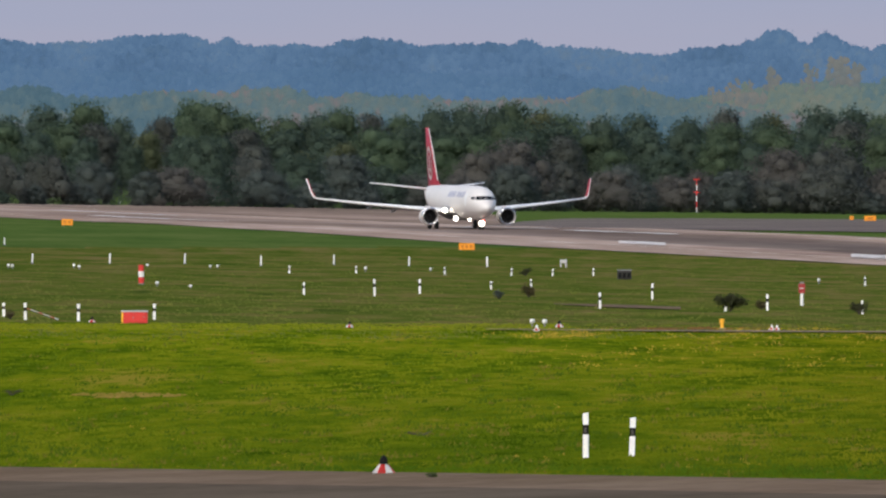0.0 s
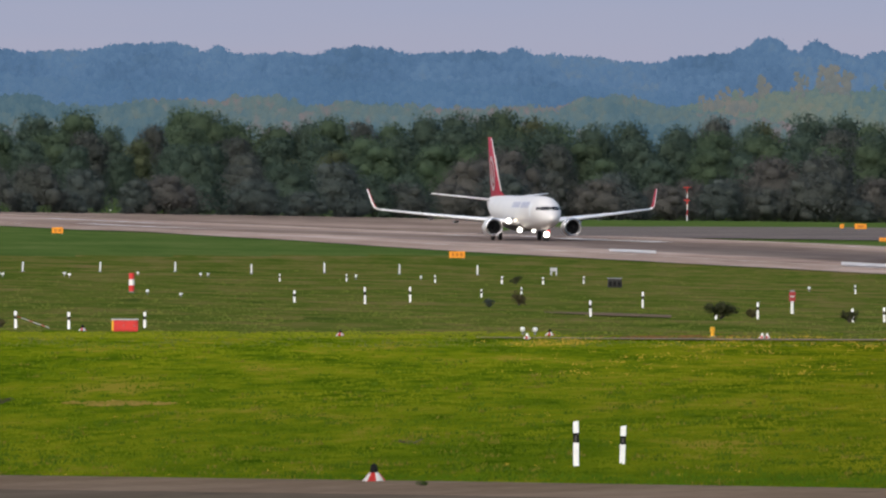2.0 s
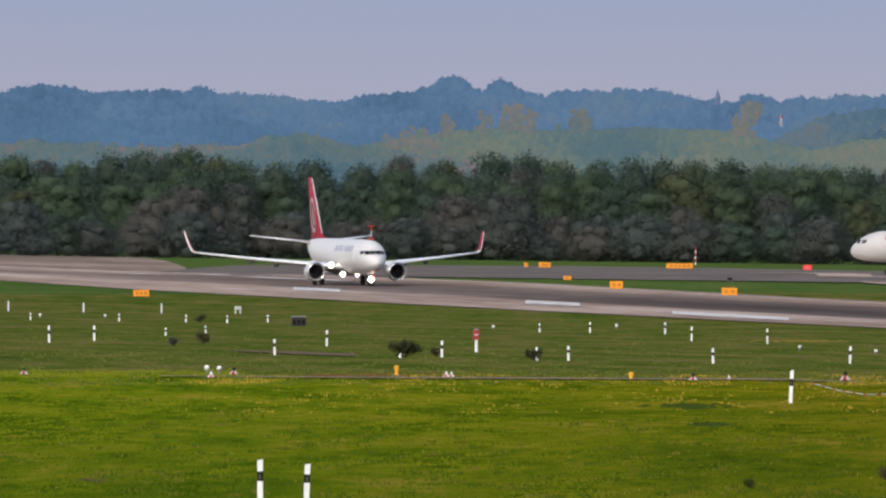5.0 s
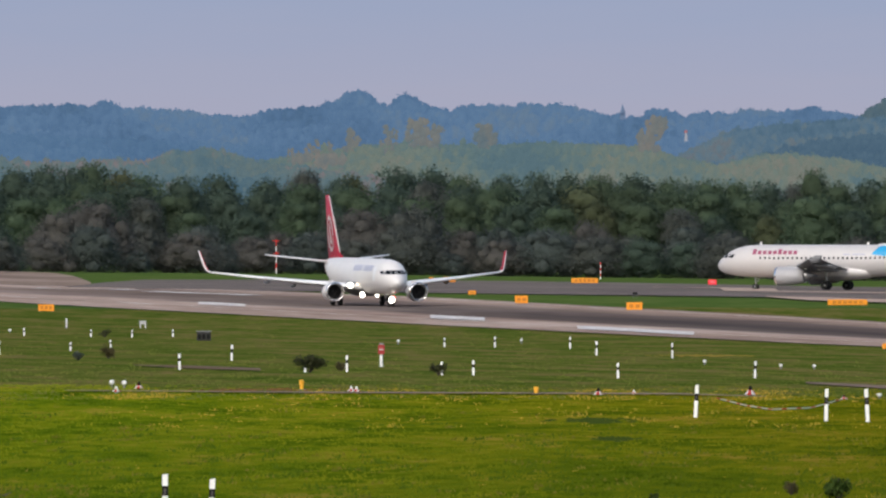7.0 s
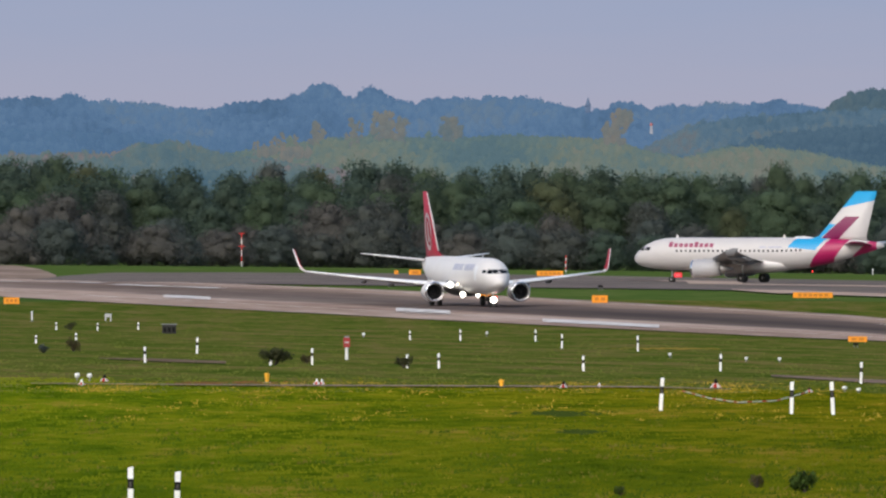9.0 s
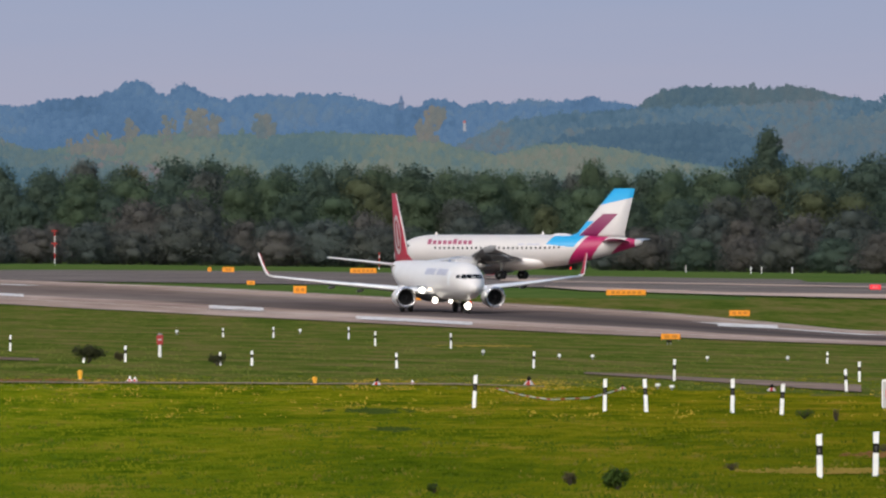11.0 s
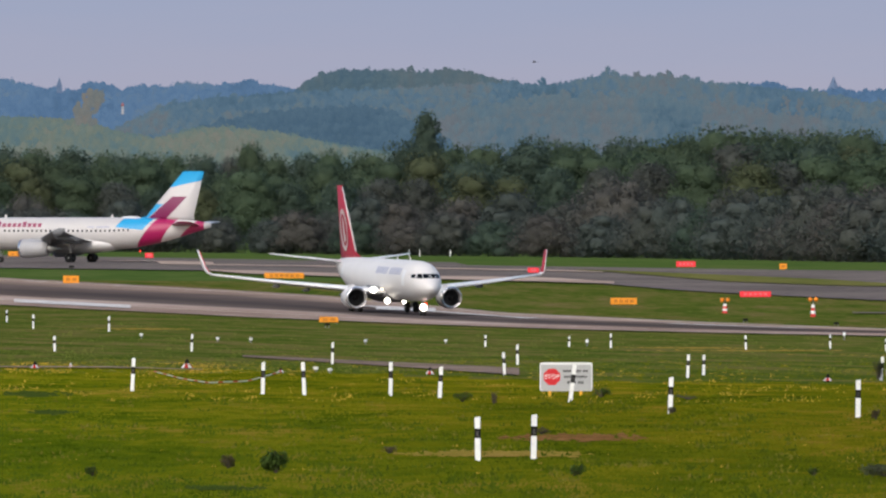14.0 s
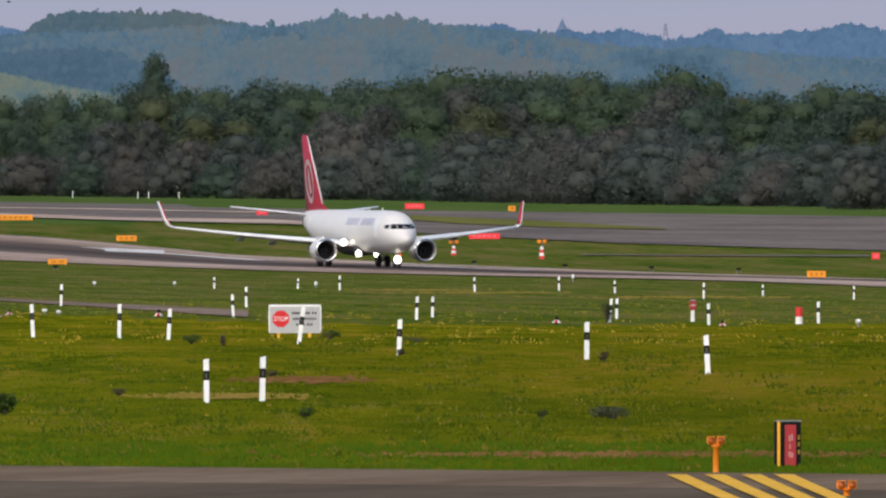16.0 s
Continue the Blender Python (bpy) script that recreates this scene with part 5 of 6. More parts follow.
def airliner_striped():
    """Twin-jet in white with blue and wine-red fields on its tail; the origin lies on the ground between its main wheels."""
    root = new("airliner")
    nx = 16.1             # nose, ahead of the main wheels
    wx, tx = 17.7, 19.83  # datum of the stations of wing and tail
    BLUE, WINE, DEEP = (0.015, 0.30, 0.58), (0.34, 0.006, 0.085), (0.17, 0.006, 0.07)
    # x = nx - distance
    lively = livery("striped_hull_paint", [(BLUE, [(-1, -0.78, tx - 21.6), (1, 0.78, 25.6 - tx), (-0.10, 1, -4.30 - 0.10 * 7)]), (WINE, [(-1, -0.78, tx - 26.1), (1, 0.78, 28.8 - tx)]), (WINE, [(-1, -1.13, tx - 33.4 + 3.73), (1, 0, 36.6 - tx)])])
    finp = livery("striped_fin_paint", [(BLUE, [(0.21, 1, -9.35 - 0.21 * (tx - 31.3))]), (BLUE, [(0, -1, 7.4), (1, 1.18, 28.7 - tx - 1.18 * 5.4)]), (DEEP, [(0, -1, 8.35), (-1, -1.18, tx - 28.8 + 1.18 * 5.4), (1, 1.0, 31.3 - tx - 5.4)])])
    hull = Hull([(0.0, 0.03, 0.03, 3.02), (0.15, 0.42, 0.42, 3.04), (0.5, 0.80, 0.80, 3.10), (1.0, 1.12, 1.12, 3.2), (1.8, 1.45, 1.48, 3.36), (2.8, 1.72, 1.78, 3.52), (4.0, 1.88, 1.97, 3.6), (5.5, 1.96, 2.06, 3.62), (8, 1.975, 2.07, 3.62), (16, 1.975, 2.07, 3.62), (20.3, 1.975, 2.07, 3.63), (23.3, 1.88, 1.92, 3.74), (26.3, 1.55, 1.6, 3.98), (29.3, 1.08, 1.15, 4.3), (31.8, 0.62, 0.7, 4.58), (33.7, 0.25, 0.3, 4.75)], nx)
    bm = bmesh.new()
    hull.skin(bm, 36)
    fus = part("fuselage", bm, lively, root, "white fuselage with blue and wine-red fields", True)
    for y0, y1, z0, z1 in ((0.05, 0.66, 4.05, 4.55), (0.72, 1.22, 4.03, 4.50), (1.28, 1.55, 4.05, 4.45)):
        for side in (-1, 1):
            bm = bmesh.new()
            hull.pane(bm, y0, y1, z0, z1, side)
            part("cockpit_window", bm, M_DARKGLASS, fus, "dark cockpit window")
    for k in range(28):
        d = 6.3 + 0.62 * k
        for side in (0, 1):
            bm = bmesh.new()
            hull.patch(bm, d, d + 0.26, 180 - 7 if side else 7, 180 - 15 if side else 15, 0.012, 1)
            part("cabin_window", bm, M_DARKGLASS, fus)
    # title as plain bars of letter size
    x = 5.3
    for k, tall in enumerate((1, 0, 0, 0, 0, 1, 0, 0, 0)):
        for side in (0, 1):
            bm = bmesh.new()
            a1 = 47 if tall else 40
            hull.patch(bm, x, x + 0.5, 180 - 24 if side else 24, 180 - a1 if side else a1, 0.014, 3)
            part("lettering_bar", bm, M_TITLE_WINE, fus)
        x += 0.69
    for d0, d1 in ((17.6, 18.5), (18.8, 20.6)):
        bm = bmesh.new()
        hull.patch(bm, d0, d1, 22, 27, 0.014, 2)
        part("small_lettering_bar", bm, M_TITLE, fus)
    for d in (4.6, 27.3):
        for a0, a1 in ((-10, 36), (190, 144)):
            bm = bmesh.new()
            hull.patch(bm, d, d + 0.82, a0, a1, 0.006, 4)
            part("cabin_door", bm, lively, fus)
    bm = bmesh.new()
    rings = []
    for d, w, h in ((25.2, 0.2, 0.05), (25.6, 0.55, 0.32), (26.6, 0.6, 0.38), (27.6, 0.5, 0.3), (28.4, 0.15, 0.05)):
        rings.append([Vector((tx - d, w * math.cos(math.pi * i / 8), 5.5 + h * math.sin(math.pi * i / 8))) for i in range(9)])
    loft(bm, rings)
    part("antenna_dome", bm, M_SKIN_W, fus, "white antenna dome on the roof", True)
    for d in (5.8, 20.3):
        bm = bmesh.new()
        box(bm, pose(nx - d, 0, 5.6), 0.4, 0.05, 0.45, 0.5)
        part("antenna", bm, M_SKIN_W, fus)
    bm = bmesh.new()
    rings = []
    for d, w, h in ((11.0, 0.5, 0.3), (12.5, 1.8, 0.9), (15, 2.2, 1.15), (19, 2.2, 1.15), (22, 1.7, 0.85), (23.5, 0.5, 0.3)):
        rings.append([Vector((wx - d, w * math.cos(2 * math.pi * i / 20), 2.3 + h * math.sin(2 * math.pi * i / 20))) for i in range(20)])
    loft(bm, rings)
    part("belly_fairing", bm, M_SKIN_W, fus, "white belly fairing", True)
    for s in (1, -1):
        bm = bmesh.new()
        foil(bm, [(11.9, 19.9, s * 1.5, 2.6, 1.25), (14.7, 20.0, s * 6.3, 3.05, 0.8), (20.3, 22.0, s * 16.9, 3.95, 0.25)], wx)
        wing = part("wing", bm, M_WING_SHADED, root, "grey swept wing", True)
        bm = bmesh.new()
        foil(bm, [(20.6, 21.6, s * 16.95, 3.45, 0.06), (20.4, 22.1, s * 16.92, 3.95, 0.1), (21.3, 22.2, s * 16.95, 4.4, 0.06)], wx, True)
        part("wing_fence", bm, M_WING_SHADED, wing, "small grey wingtip fence", True)
        for y, z, d in ((6.5, 2.55, 17.6), (9.6, 2.95, 18.6), (12.6, 3.2, 19.4)):
            bm = bmesh.new()
            turned(bm, pose(wx - d, s * y, z, 0, -93, 0), [(0.04, -0.4), (0.2, 0.3), (0.24, 1.1), (0.16, 2.1), (0.03, 2.9)], 10)
            part("flap_track_fairing", bm, M_WING_SHADED, wing, "grey flap track fairing", True)
        engine(root, wx - 11.7, s * 5.75, 1.78, 1.13, 3.9, M_NACELLE)
        bm = bmesh.new()
        foil(bm, [(32.0, 36.0, s * 0.3, 4.75, 0.4), (35.0, 36.7, s * 5.3, 5.15, 0.16)], tx)
        part("tailplane", bm, M_WINE if s > 0 else M_SKIN_W, root, "painted tailplane", True)
        wheel_set(root, 0.0, s * 3.8, 0.58, 0.42, 0.45, 2.6)
    bm = bmesh.new()
    foil(bm, [(27.0, 35.2, 0, 5.3, 0.2), (28.7, 35.1, 0, 5.9, 0.5), (33.7, 36.5, 0, 11.55, 0.24)], tx, True)
    part("fin", bm, finp, root, "tail fin in white, blue and wine red", True)
    wheel_set(root, nx - 5.07, 0.0, 0.38, 0.22, 0.24, 1.9)
    lamp_glow(root, -8.0, 0.0, 1.45, 0.12, M_BEACON, "red_light", "small red glowing lamp")
    return tagged(root, "white airliner with blue and wine-red tail taxiing", "airplane")


landing_jet = airliner_red()
taxiing_jet = airliner_striped()


# ---------------- a bird that crosses the sky
M_FEATHER = plain("dark_feathers", (0.035, 0.035, 0.038), 0.8)


def make_bird():
    root = new("bird")
    bm = bmesh.new()
    turned(bm, pose(0, 0, 0, 0, 90, 0), [(0.01, -0.16), (0.045, -0.10), (0.055, 0.0), (0.04, 0.09), (0.03, 0.13), (0.006, 0.18)], 10)
    part("body", bm, M_FEATHER, root, "dark feathered body", True)
    for s in (-1, 1):
        bm = bmesh.new()
        foil(bm, [(-0.05, 0.09, 0.0, 0.0, 0.03), (-0.07, 0.05, s * 0.17, 0.07, 0.02), (0.0, 0.04, s * 0.36, 0.05, 0.008)], 0.0)
        part("wing", bm, M_FEATHER, root, "dark spread wing")
    bm = bmesh.new()
    box(bm, pose(-0.22, 0, -0.006), 0.12, 0.07, 0.012)
    part("tail", bm, M_FEATHER, root)
    return tagged(root, "small dark bird gliding over the airfield", "bird")


bird = make_bird()

# the rolling jet's way along the runway, by powers of time
ROLL = (14.548, 20.7076, 0.84660, 0.000316)

# ---------------- airfield furniture
M_SMOKE = plain("dark_reflector", (0.05, 0.045, 0.045), 0.3)
M_POST = plain("post_plastic", (0.80, 0.80, 0.79), 0.45, vary=0.06, scale=4)
M_SIGN_Y = plain("yellow_sign_face", (0.72, 0.26, 0.005), 0.45, emit=(1.0, 0.36, 0.01), power=0.05)
M_SIGN_R = plain("red_sign_face", (0.70, 0.02, 0.035), 0.45, emit=(1.0, 0.03, 0.05), power=0.18)
M_UMBER = plain("dark_sign_lettering", (0.48, 0.17, 0.008), 0.6)
M_PINKBAR = plain("pale_sign_lettering", (0.75, 0.13, 0.15), 0.6)
M_GREYBOARD = plain("grey_board", (0.42, 0.42, 0.43), 0.5, vary=0.05)
M_SIGNRED = plain("stop_red", (0.60, 0.012, 0.02), 0.6, vary=0.05)
M_GREYMETAL = plain("grey_metal", (0.22, 0.22, 0.23), 0.5, 0.5)
M_ORANGE = plain("orange_paint", (0.80, 0.23, 0.01), 0.45)
M_DARKORANGE = plain("dark_orange_lens", (0.35, 0.08, 0.005), 0.3)
M_LINE = material("yellow_road_paint", [(0.60, 0.33, 0.045), (0.80, 0.48, 0.09)], 2, 0.6, spec=0.0)


def place(ob, bx, by, turn=0.0, lean=0.0, tip=0.0):
    p = spot(bx, by)
    ob.matrix_basis = Matrix.Translation(p) @ pose(0, 0, 0, tip, lean, turn)
    return ob


def delineator_post(h, label):
    """A white roadside post with a slanted head and a black band."""
    root = new("delineator_post")
    w = 0.065

    def prism(z0, z1, out, slant=0.0):
        bm = bmesh.new()
        pts = [(-w, -w * 0.8), (w, -w * 0.8), (w * 1.05, 0), (w * 0.5, w * 0.9), (-w * 0.5, w * 0.9), (-w * 1.05, 0)]
        loft(bm, [[Vector((x * (1 + out), y * (1 + out), z0)) for x, y in pts], [Vector((x * (1 + out), y * (1 + out), z1 + slant * x / w)) for x, y in pts]])
        return bm

    part("shaft", prism(-0.05, h * 0.54, 0.0), M_POST, root)
    part("head", prism(h * 0.72, h, 0.0, 0.014), M_POST, root)
    part("black_band", prism(h * 0.52, h * 0.74, 0.03), M_BLACK, root, "black band with a reflector")
    bm = bmesh.new()
    box(bm, pose(0, -w * 0.86, h * 0.56), 0.05, 0.012, h * 0.12)
    part("reflector", bm, M_SMOKE, root, "dark reflector")
    return tagged(root, label, "post", "delineator posts")


POSTS_WEST = [(1037, 810, 79), (1118, 808, 69), (538, 522, 22), (663, 524, 30), (743, 521, 27), (869, 512, 14), (940, 508, 14), (1062, 546, 28), (1154, 531, 29), (1284, 551, 22), (1358, 550, 29), (1526, 556, 24), (1531, 506, 16),
              (7, 560, 24), (45, 566, 30), (139, 568, 30), (273, 566, 28), (512, 484, 13), (630, 484, 13), (787, 486, 13), (905, 488, 13), (978, 489, 13), (1050, 488, 13), (1620, 507, 19), (1753, 509, 21), (1800, 521, 25), (1934, 526, 27)]
POSTS_EAST = [(1582, 556, 26), (1838, 561, 27), (2080, 561, 30), (2329, 583, 38), (2600, 553, 20), (2634, 603, 40), (2657, 585, 36), (2748, 553, 18), (2822, 556, 26), (2958, 608, 41), (2986, 603, 36), (1975, 631, 58), (2206, 637, 57), (2280, 638, 58), (2432, 640, 60), (2519, 643, 55)]
POSTS_FAR_EAST = [(2750, 649, 66), (2927, 671, 64), (2587, 755, 78), (2685, 751, 78), (3061, 559, 26), (3210, 556, 25), (3309, 561, 22), (3300, 613, 42), (3312, 607, 37), (3466, 571, 28), (3571, 566, 20), (3732, 572, 24), (3475, 617, 38), (3669, 614, 38), (3259, 678, 66), (3474, 704, 69)]


def build_posts():
    rng = np.random.RandomState(2)
    for bx, by, h in POSTS_WEST + POSTS_EAST + POSTS_FAR_EAST:
        s = scale_at(bx, by)
        lean = {2750: 7, 2280: -3, 3474: -3, 1975: 3, 2519: 3, 2958: 2, 2634: -3, 3300: 4, 1118: 2}.get(bx, rng.uniform(-2, 2))
        label = "leaning white delineator post with a black band" if abs(lean) > 2.5 else "white plastic delineator post with a black band"
        place(delineator_post(h / s, label), bx, by, rng.uniform(-12, 12), lean)


build_posts()


def stake(h):
    root = new("marker_stake")
    bm = bmesh.new()
    turned(bm, Matrix(), [(0.075, -0.05), (0.07, h * 0.97), (0.03, h)], 8)
    part("pole", bm, M_POST, root)
    bm = bmesh.new()
    turned(bm, Matrix(), [(0.14, -0.04), (0.14, 0.06), (0.08, 0.1)], 8)
    part("foot", bm, M_GREYMETAL, root)
    return tagged(root, "thin white marker stake in the rough grass", "stake", "marker stakes")


for bx, by, lean in [(57, 467, 3), (194, 467, 3), (327, 467, 1), (462, 471, 0), (591, 469, 0), (724, 472, 0), (862, 473, 0), (8, 434, 0), (2465, 394, 0), (2538, 394, 0), (2484, 394, 0), (2350, 392, 0), (1991, 384, 0)]:
    place(stake((18 if by > 440 else 13) / scale_at(bx, by)), bx, by, 0, lean)


def field_lamp(h):
    """A low white lamp head on a short stem."""
    root = new("field_lamp")
    bm = bmesh.new()
    turned(bm, Matrix(), [(0.05, -0.05), (0.05, h * 0.5)], 8)
    part("stem", bm, M_GREYMETAL, root)
    bm = bmesh.new()
    turned(bm, pose(0, 0, h * 0.45), [(0.06, 0), (0.115, h * 0.08), (0.12, h * 0.4), (0.08, h * 0.52), (0.02, h * 0.55)], 12)
    part("head", bm, M_POST, root, "white lamp head", True)
    return tagged(root, "small white field lamp standing in the grass", "lamp", "field lamps")


for bx, by, h in [(15, 475, 8), (22, 476, 8), (131, 475, 8), (140, 477, 8), (372, 476, 7), (385, 476, 7), (261, 474, 7), (278, 507, 9), (337, 511, 7), (647, 481, 9), (762, 481, 7), (1449, 502, 9), (1667, 500, 9), (1991, 538, 9), (2126, 545, 9), (2185, 546, 9), (2388, 549, 9), (2530, 549, 9), (3740, 620, 14), (2300, 598, 10), (2325, 600, 9),
                  (942, 579, 15), (964, 579, 14), (3235, 541, 14), (2780, 552, 12), (35, 361, 5), (75, 361, 5), (133, 361, 5), (192, 362, 5), (212, 362, 5)]:
    place(field_lamp(h / scale_at(bx, by)), bx, by)


def marker_cone(w, capped, label):
    """A flared skirt in red and white fields with a lamp dome on top."""
    root = new("edge_marker")
    r = w / 2
    for i in range(8):
        bm = bmesh.new()
        a0, a1 = 2 * math.pi * i / 8, 2 * math.pi * (i + 1) / 8
        vs = []
        for rr, z in ((r * 1.06, 0.05), (r * 0.98, 0.08), (r * 0.44, r * 0.95)):
            vs.append([bm.verts.new((rr * math.cos(a0 + (a1 - a0) * k / 3), rr * math.sin(a0 + (a1 - a0) * k / 3), z)) for k in range(4)])
        for p, q in zip(vs, vs[1:]):
            for k in range(3):
                bm.faces.new((p[k], p[k + 1], q[k + 1], q[k]))
        bmesh.ops.solidify(bm, geom=bm.faces[:], thickness=0.012)
        part("skirt_panel", bm, M_RED if i % 2 else M_POST, root)
    bm = bmesh.new()
    turned(bm, Matrix(), [(r * 0.36, 0.0), (r * 0.36, r * 0.9), (r * 0.36, r * 1.3), (r * 0.25, r * 1.62), (0.02, r * 1.75)], 14)
    part("lamp_dome", bm, M_BLACK if capped else M_POST, root, "black lamp dome" if capped else "white lamp dome", True)
    return tagged(root, label, "marker", "edge markers")


for bx, by, w, cap in [(679, 841, 40, 1), (2200, 866, 38, 1), (163, 572, 14, 1), (619, 581, 15, 1), (950, 587, 14, 0), (990, 581, 16, 1), (1366, 586, 13, 0), (1375, 586, 12, 0), (1803, 592, 16, 1), (2072, 592, 20, 1), (2502, 603, 16, 1), (2238, 600, 12, 1), (3206, 615, 16, 1), (3500, 620, 14, 1), (1866, 590, 9, 0)]:
    place(marker_cone(w / scale_at(bx, by), cap, "red and white edge marker with a %s lamp dome" % ("black" if cap else "white")), bx, by, 11)


def marker_peg(h, mat, label):
    root = new("marker_peg")
    bm = bmesh.new()
    turned(bm, Matrix(), [(0.09, 0), (0.09, h * 0.55), (0.12, h * 0.57), (0.12, h * 0.92), (0.05, h)], 10)
    part("peg", bm, mat, root)
    bm = bmesh.new()
    turned(bm, Matrix(), [(0.2, -0.03), (0.2, 0.04), (0.1, 0.07)], 10)
    part("base", bm, M_GREYMETAL, root)
    return tagged(root, label, "marker", "marker pegs")


for bx, by, h in [(1278, 583, 19), (1693, 590, 14)]:
    place(marker_peg(h / scale_at(bx, by), M_YELLOW, "short yellow marker peg in the grass"), bx, by)


def runway_sign(w, h, red, fields, label):
    """A lit information sign: a shallow case, a coloured face, bars for its lettering and legs."""
    root = new("airfield_sign")
    bm = bmesh.new()
    box(bm, pose(0, 0.12, 0.12), w, 0.24, h)
    bmesh.ops.bevel(bm, geom=bm.edges[:], offset=0.02, segments=1, affect="EDGES")
    case = part("case", bm, M_SIGN_R if red else M_SIGN_Y, root)
    bm = bmesh.new()
    box(bm, pose(0, -0.012, 0.15), w * 0.96, 0.02, h * 0.92)
    part("face", bm, M_SIGN_R if red else M_SIGN_Y, root, "red sign face" if red else "yellow sign face")
    for k in range(fields):
        bm = bmesh.new()
        bw = w * 0.8 / fields
        box(bm, pose(-w * 0.4 + bw * (k + 0.5), -0.03, 0.12 + h * 0.3), bw * 0.66, 0.012, h * 0.45)
        part("lettering_bar", bm, M_PINKBAR if red else M_UMBER, root)
    for x in (-w * 0.4, w * 0.4):
        bm = bmesh.new()
        turned(bm, pose(x, 0.12, -0.05), [(0.04, 0), (0.04, 0.2)], 6)
        part("leg", bm, M_GREYMETAL, root)
    return tagged(root, label, "sign", "airfield signs")


SIGNS = [(119, 399, 20, 12, 0, 2), (826, 445, 28, 13, 0, 3), (1507, 391, 7, 8, 0, 1), (1540, 392, 21, 10, 0, 1), (1667, 431, 23, 15, 0, 2), (1867, 443, 28, 15, 0, 2), (1779, 394, 47, 10, 0, 5), (2244, 434, 70, 11, 0, 6), (2005, 397, 15, 10, 1, 1),
         (2323, 512, 34, 11, 0, 2), (1580, 414, 14, 8, 0, 1), (2445, 471, 36, 11, 0, 3)]
SIGNS_EAST = [(2685, 423, 20, 10, 1, 1), (2845, 481, 47, 13, 0, 4), (2955, 410, 34, 11, 1, 4), (3127, 415, 13, 11, 0, 1), (3078, 467, 55, 11, 1, 5), (3666, 535, 33, 13, 0, 3), (3771, 506, 14, 12, 1, 1)]
for bx, by, w, h, red, fields in SIGNS + SIGNS_EAST:
    s = scale_at(bx, by)
    place(runway_sign(w / s, h / s * 0.9, red, fields, "red airfield sign with white lettering beside the taxiway" if red else "yellow airfield sign with dark lettering in the grass"), bx, by)


def lettering(text, size, mat, name, parent, m):
    cu = bpy.data.curves.new(name, "FONT")
    cu.body, cu.size, cu.align_x, cu.align_y, cu.extrude = text, size, "CENTER", "CENTER", 0.004
    tmp = bpy.data.objects.new(name, cu)
    me = bpy.data.meshes.new_from_object(tmp)
    bpy.data.objects.remove(tmp)
    me.materials.clear()
    me.materials.append(mat)
    ob = new(name, me)
    ob.parent, ob.matrix_basis = parent, m
    return ob


def stop_board():
    s = scale_at(2743, 641)
    root = new("stop_board")
    w, h, up = 94 / s, 51 / s, 0.17
    bm = bmesh.new()

    def round_rect(ww, hh, r):
        out = []
        for cx, cz, a in ((1, -1, 270), (1, 1, 0), (-1, 1, 90), (-1, -1, 180)):
            for k in range(5):
                t = radians(a + 22.5 * k)
                out.append((cx * (ww / 2 - r) + r * math.cos(t), up + hh / 2 + cz * (hh / 2 - r) + r * math.sin(t)))
        return out

    loft(bm, [[Vector((x, y, z)) for x, z in round_rect(w, h, 0.07)] for y in (0.0, 0.05)])
    part("board_rim", bm, M_POST, root, "white rim of the board")
    bm = bmesh.new()
    loft(bm, [[Vector((x, y, z)) for x, z in round_rect(w - 0.07, h - 0.07, 0.05)] for y in (-0.012, 0.02)])
    board = part("board", bm, M_GREYBOARD, root, "light grey board")
    cx, cz, r = -w * 0.27, up + h * 0.5, 0.31 * h
    for rr, mat, y in ((r, M_SIGNRED, -0.018),):
        bm = bmesh.new()
        loft(bm, [[Vector((cx + rr * math.cos(radians(22.5 + 45 * i)), yy, cz + rr * math.sin(radians(22.5 + 45 * i)))) for i in range(8)] for yy in (y, 0.0)])
        part("octagon", bm, mat, board, "red stop octagon")
    lettering("STOP", r * 0.68, M_POST, "lettering", board, pose(cx, -0.022, cz, 90, 0, 0))
    for row, words in enumerate((((0.0, 0.2), (0.23, 0.12), (0.38, 0.1)), ((0.02, 0.13), (0.17, 0.3)), ((0.08, 0.1), (0.2, 0.05), (0.28, 0.12)))):
        for x, ww in words:
            n = max(2, int(ww / 0.04))
            for i in range(n):
                bm = bmesh.new()
                box(bm, pose(w * (-0.06 + x + ww * (i + 0.4) / n), -0.016, up + h * (0.66 - 0.2 * row)), w * ww / n * 0.62, 0.01, h * 0.085)
                part("lettering_bar", bm, M_BLACK, board)
    for x in (-w * 0.31, w * 0.28):
        bm = bmesh.new()
        turned(bm, pose(x, 0.03, -0.05), [(0.035, 0), (0.035, 0.06), (0.055, 0.07), (0.055, up + 0.05), (0.03, up + 0.06)], 8)
        part("foot", bm, M_YELLOW, root, "yellow foot")
    tagged(root, "light grey board with a red stop octagon in the grass", "sign")
    place(root, 2743, 640)


stop_board()


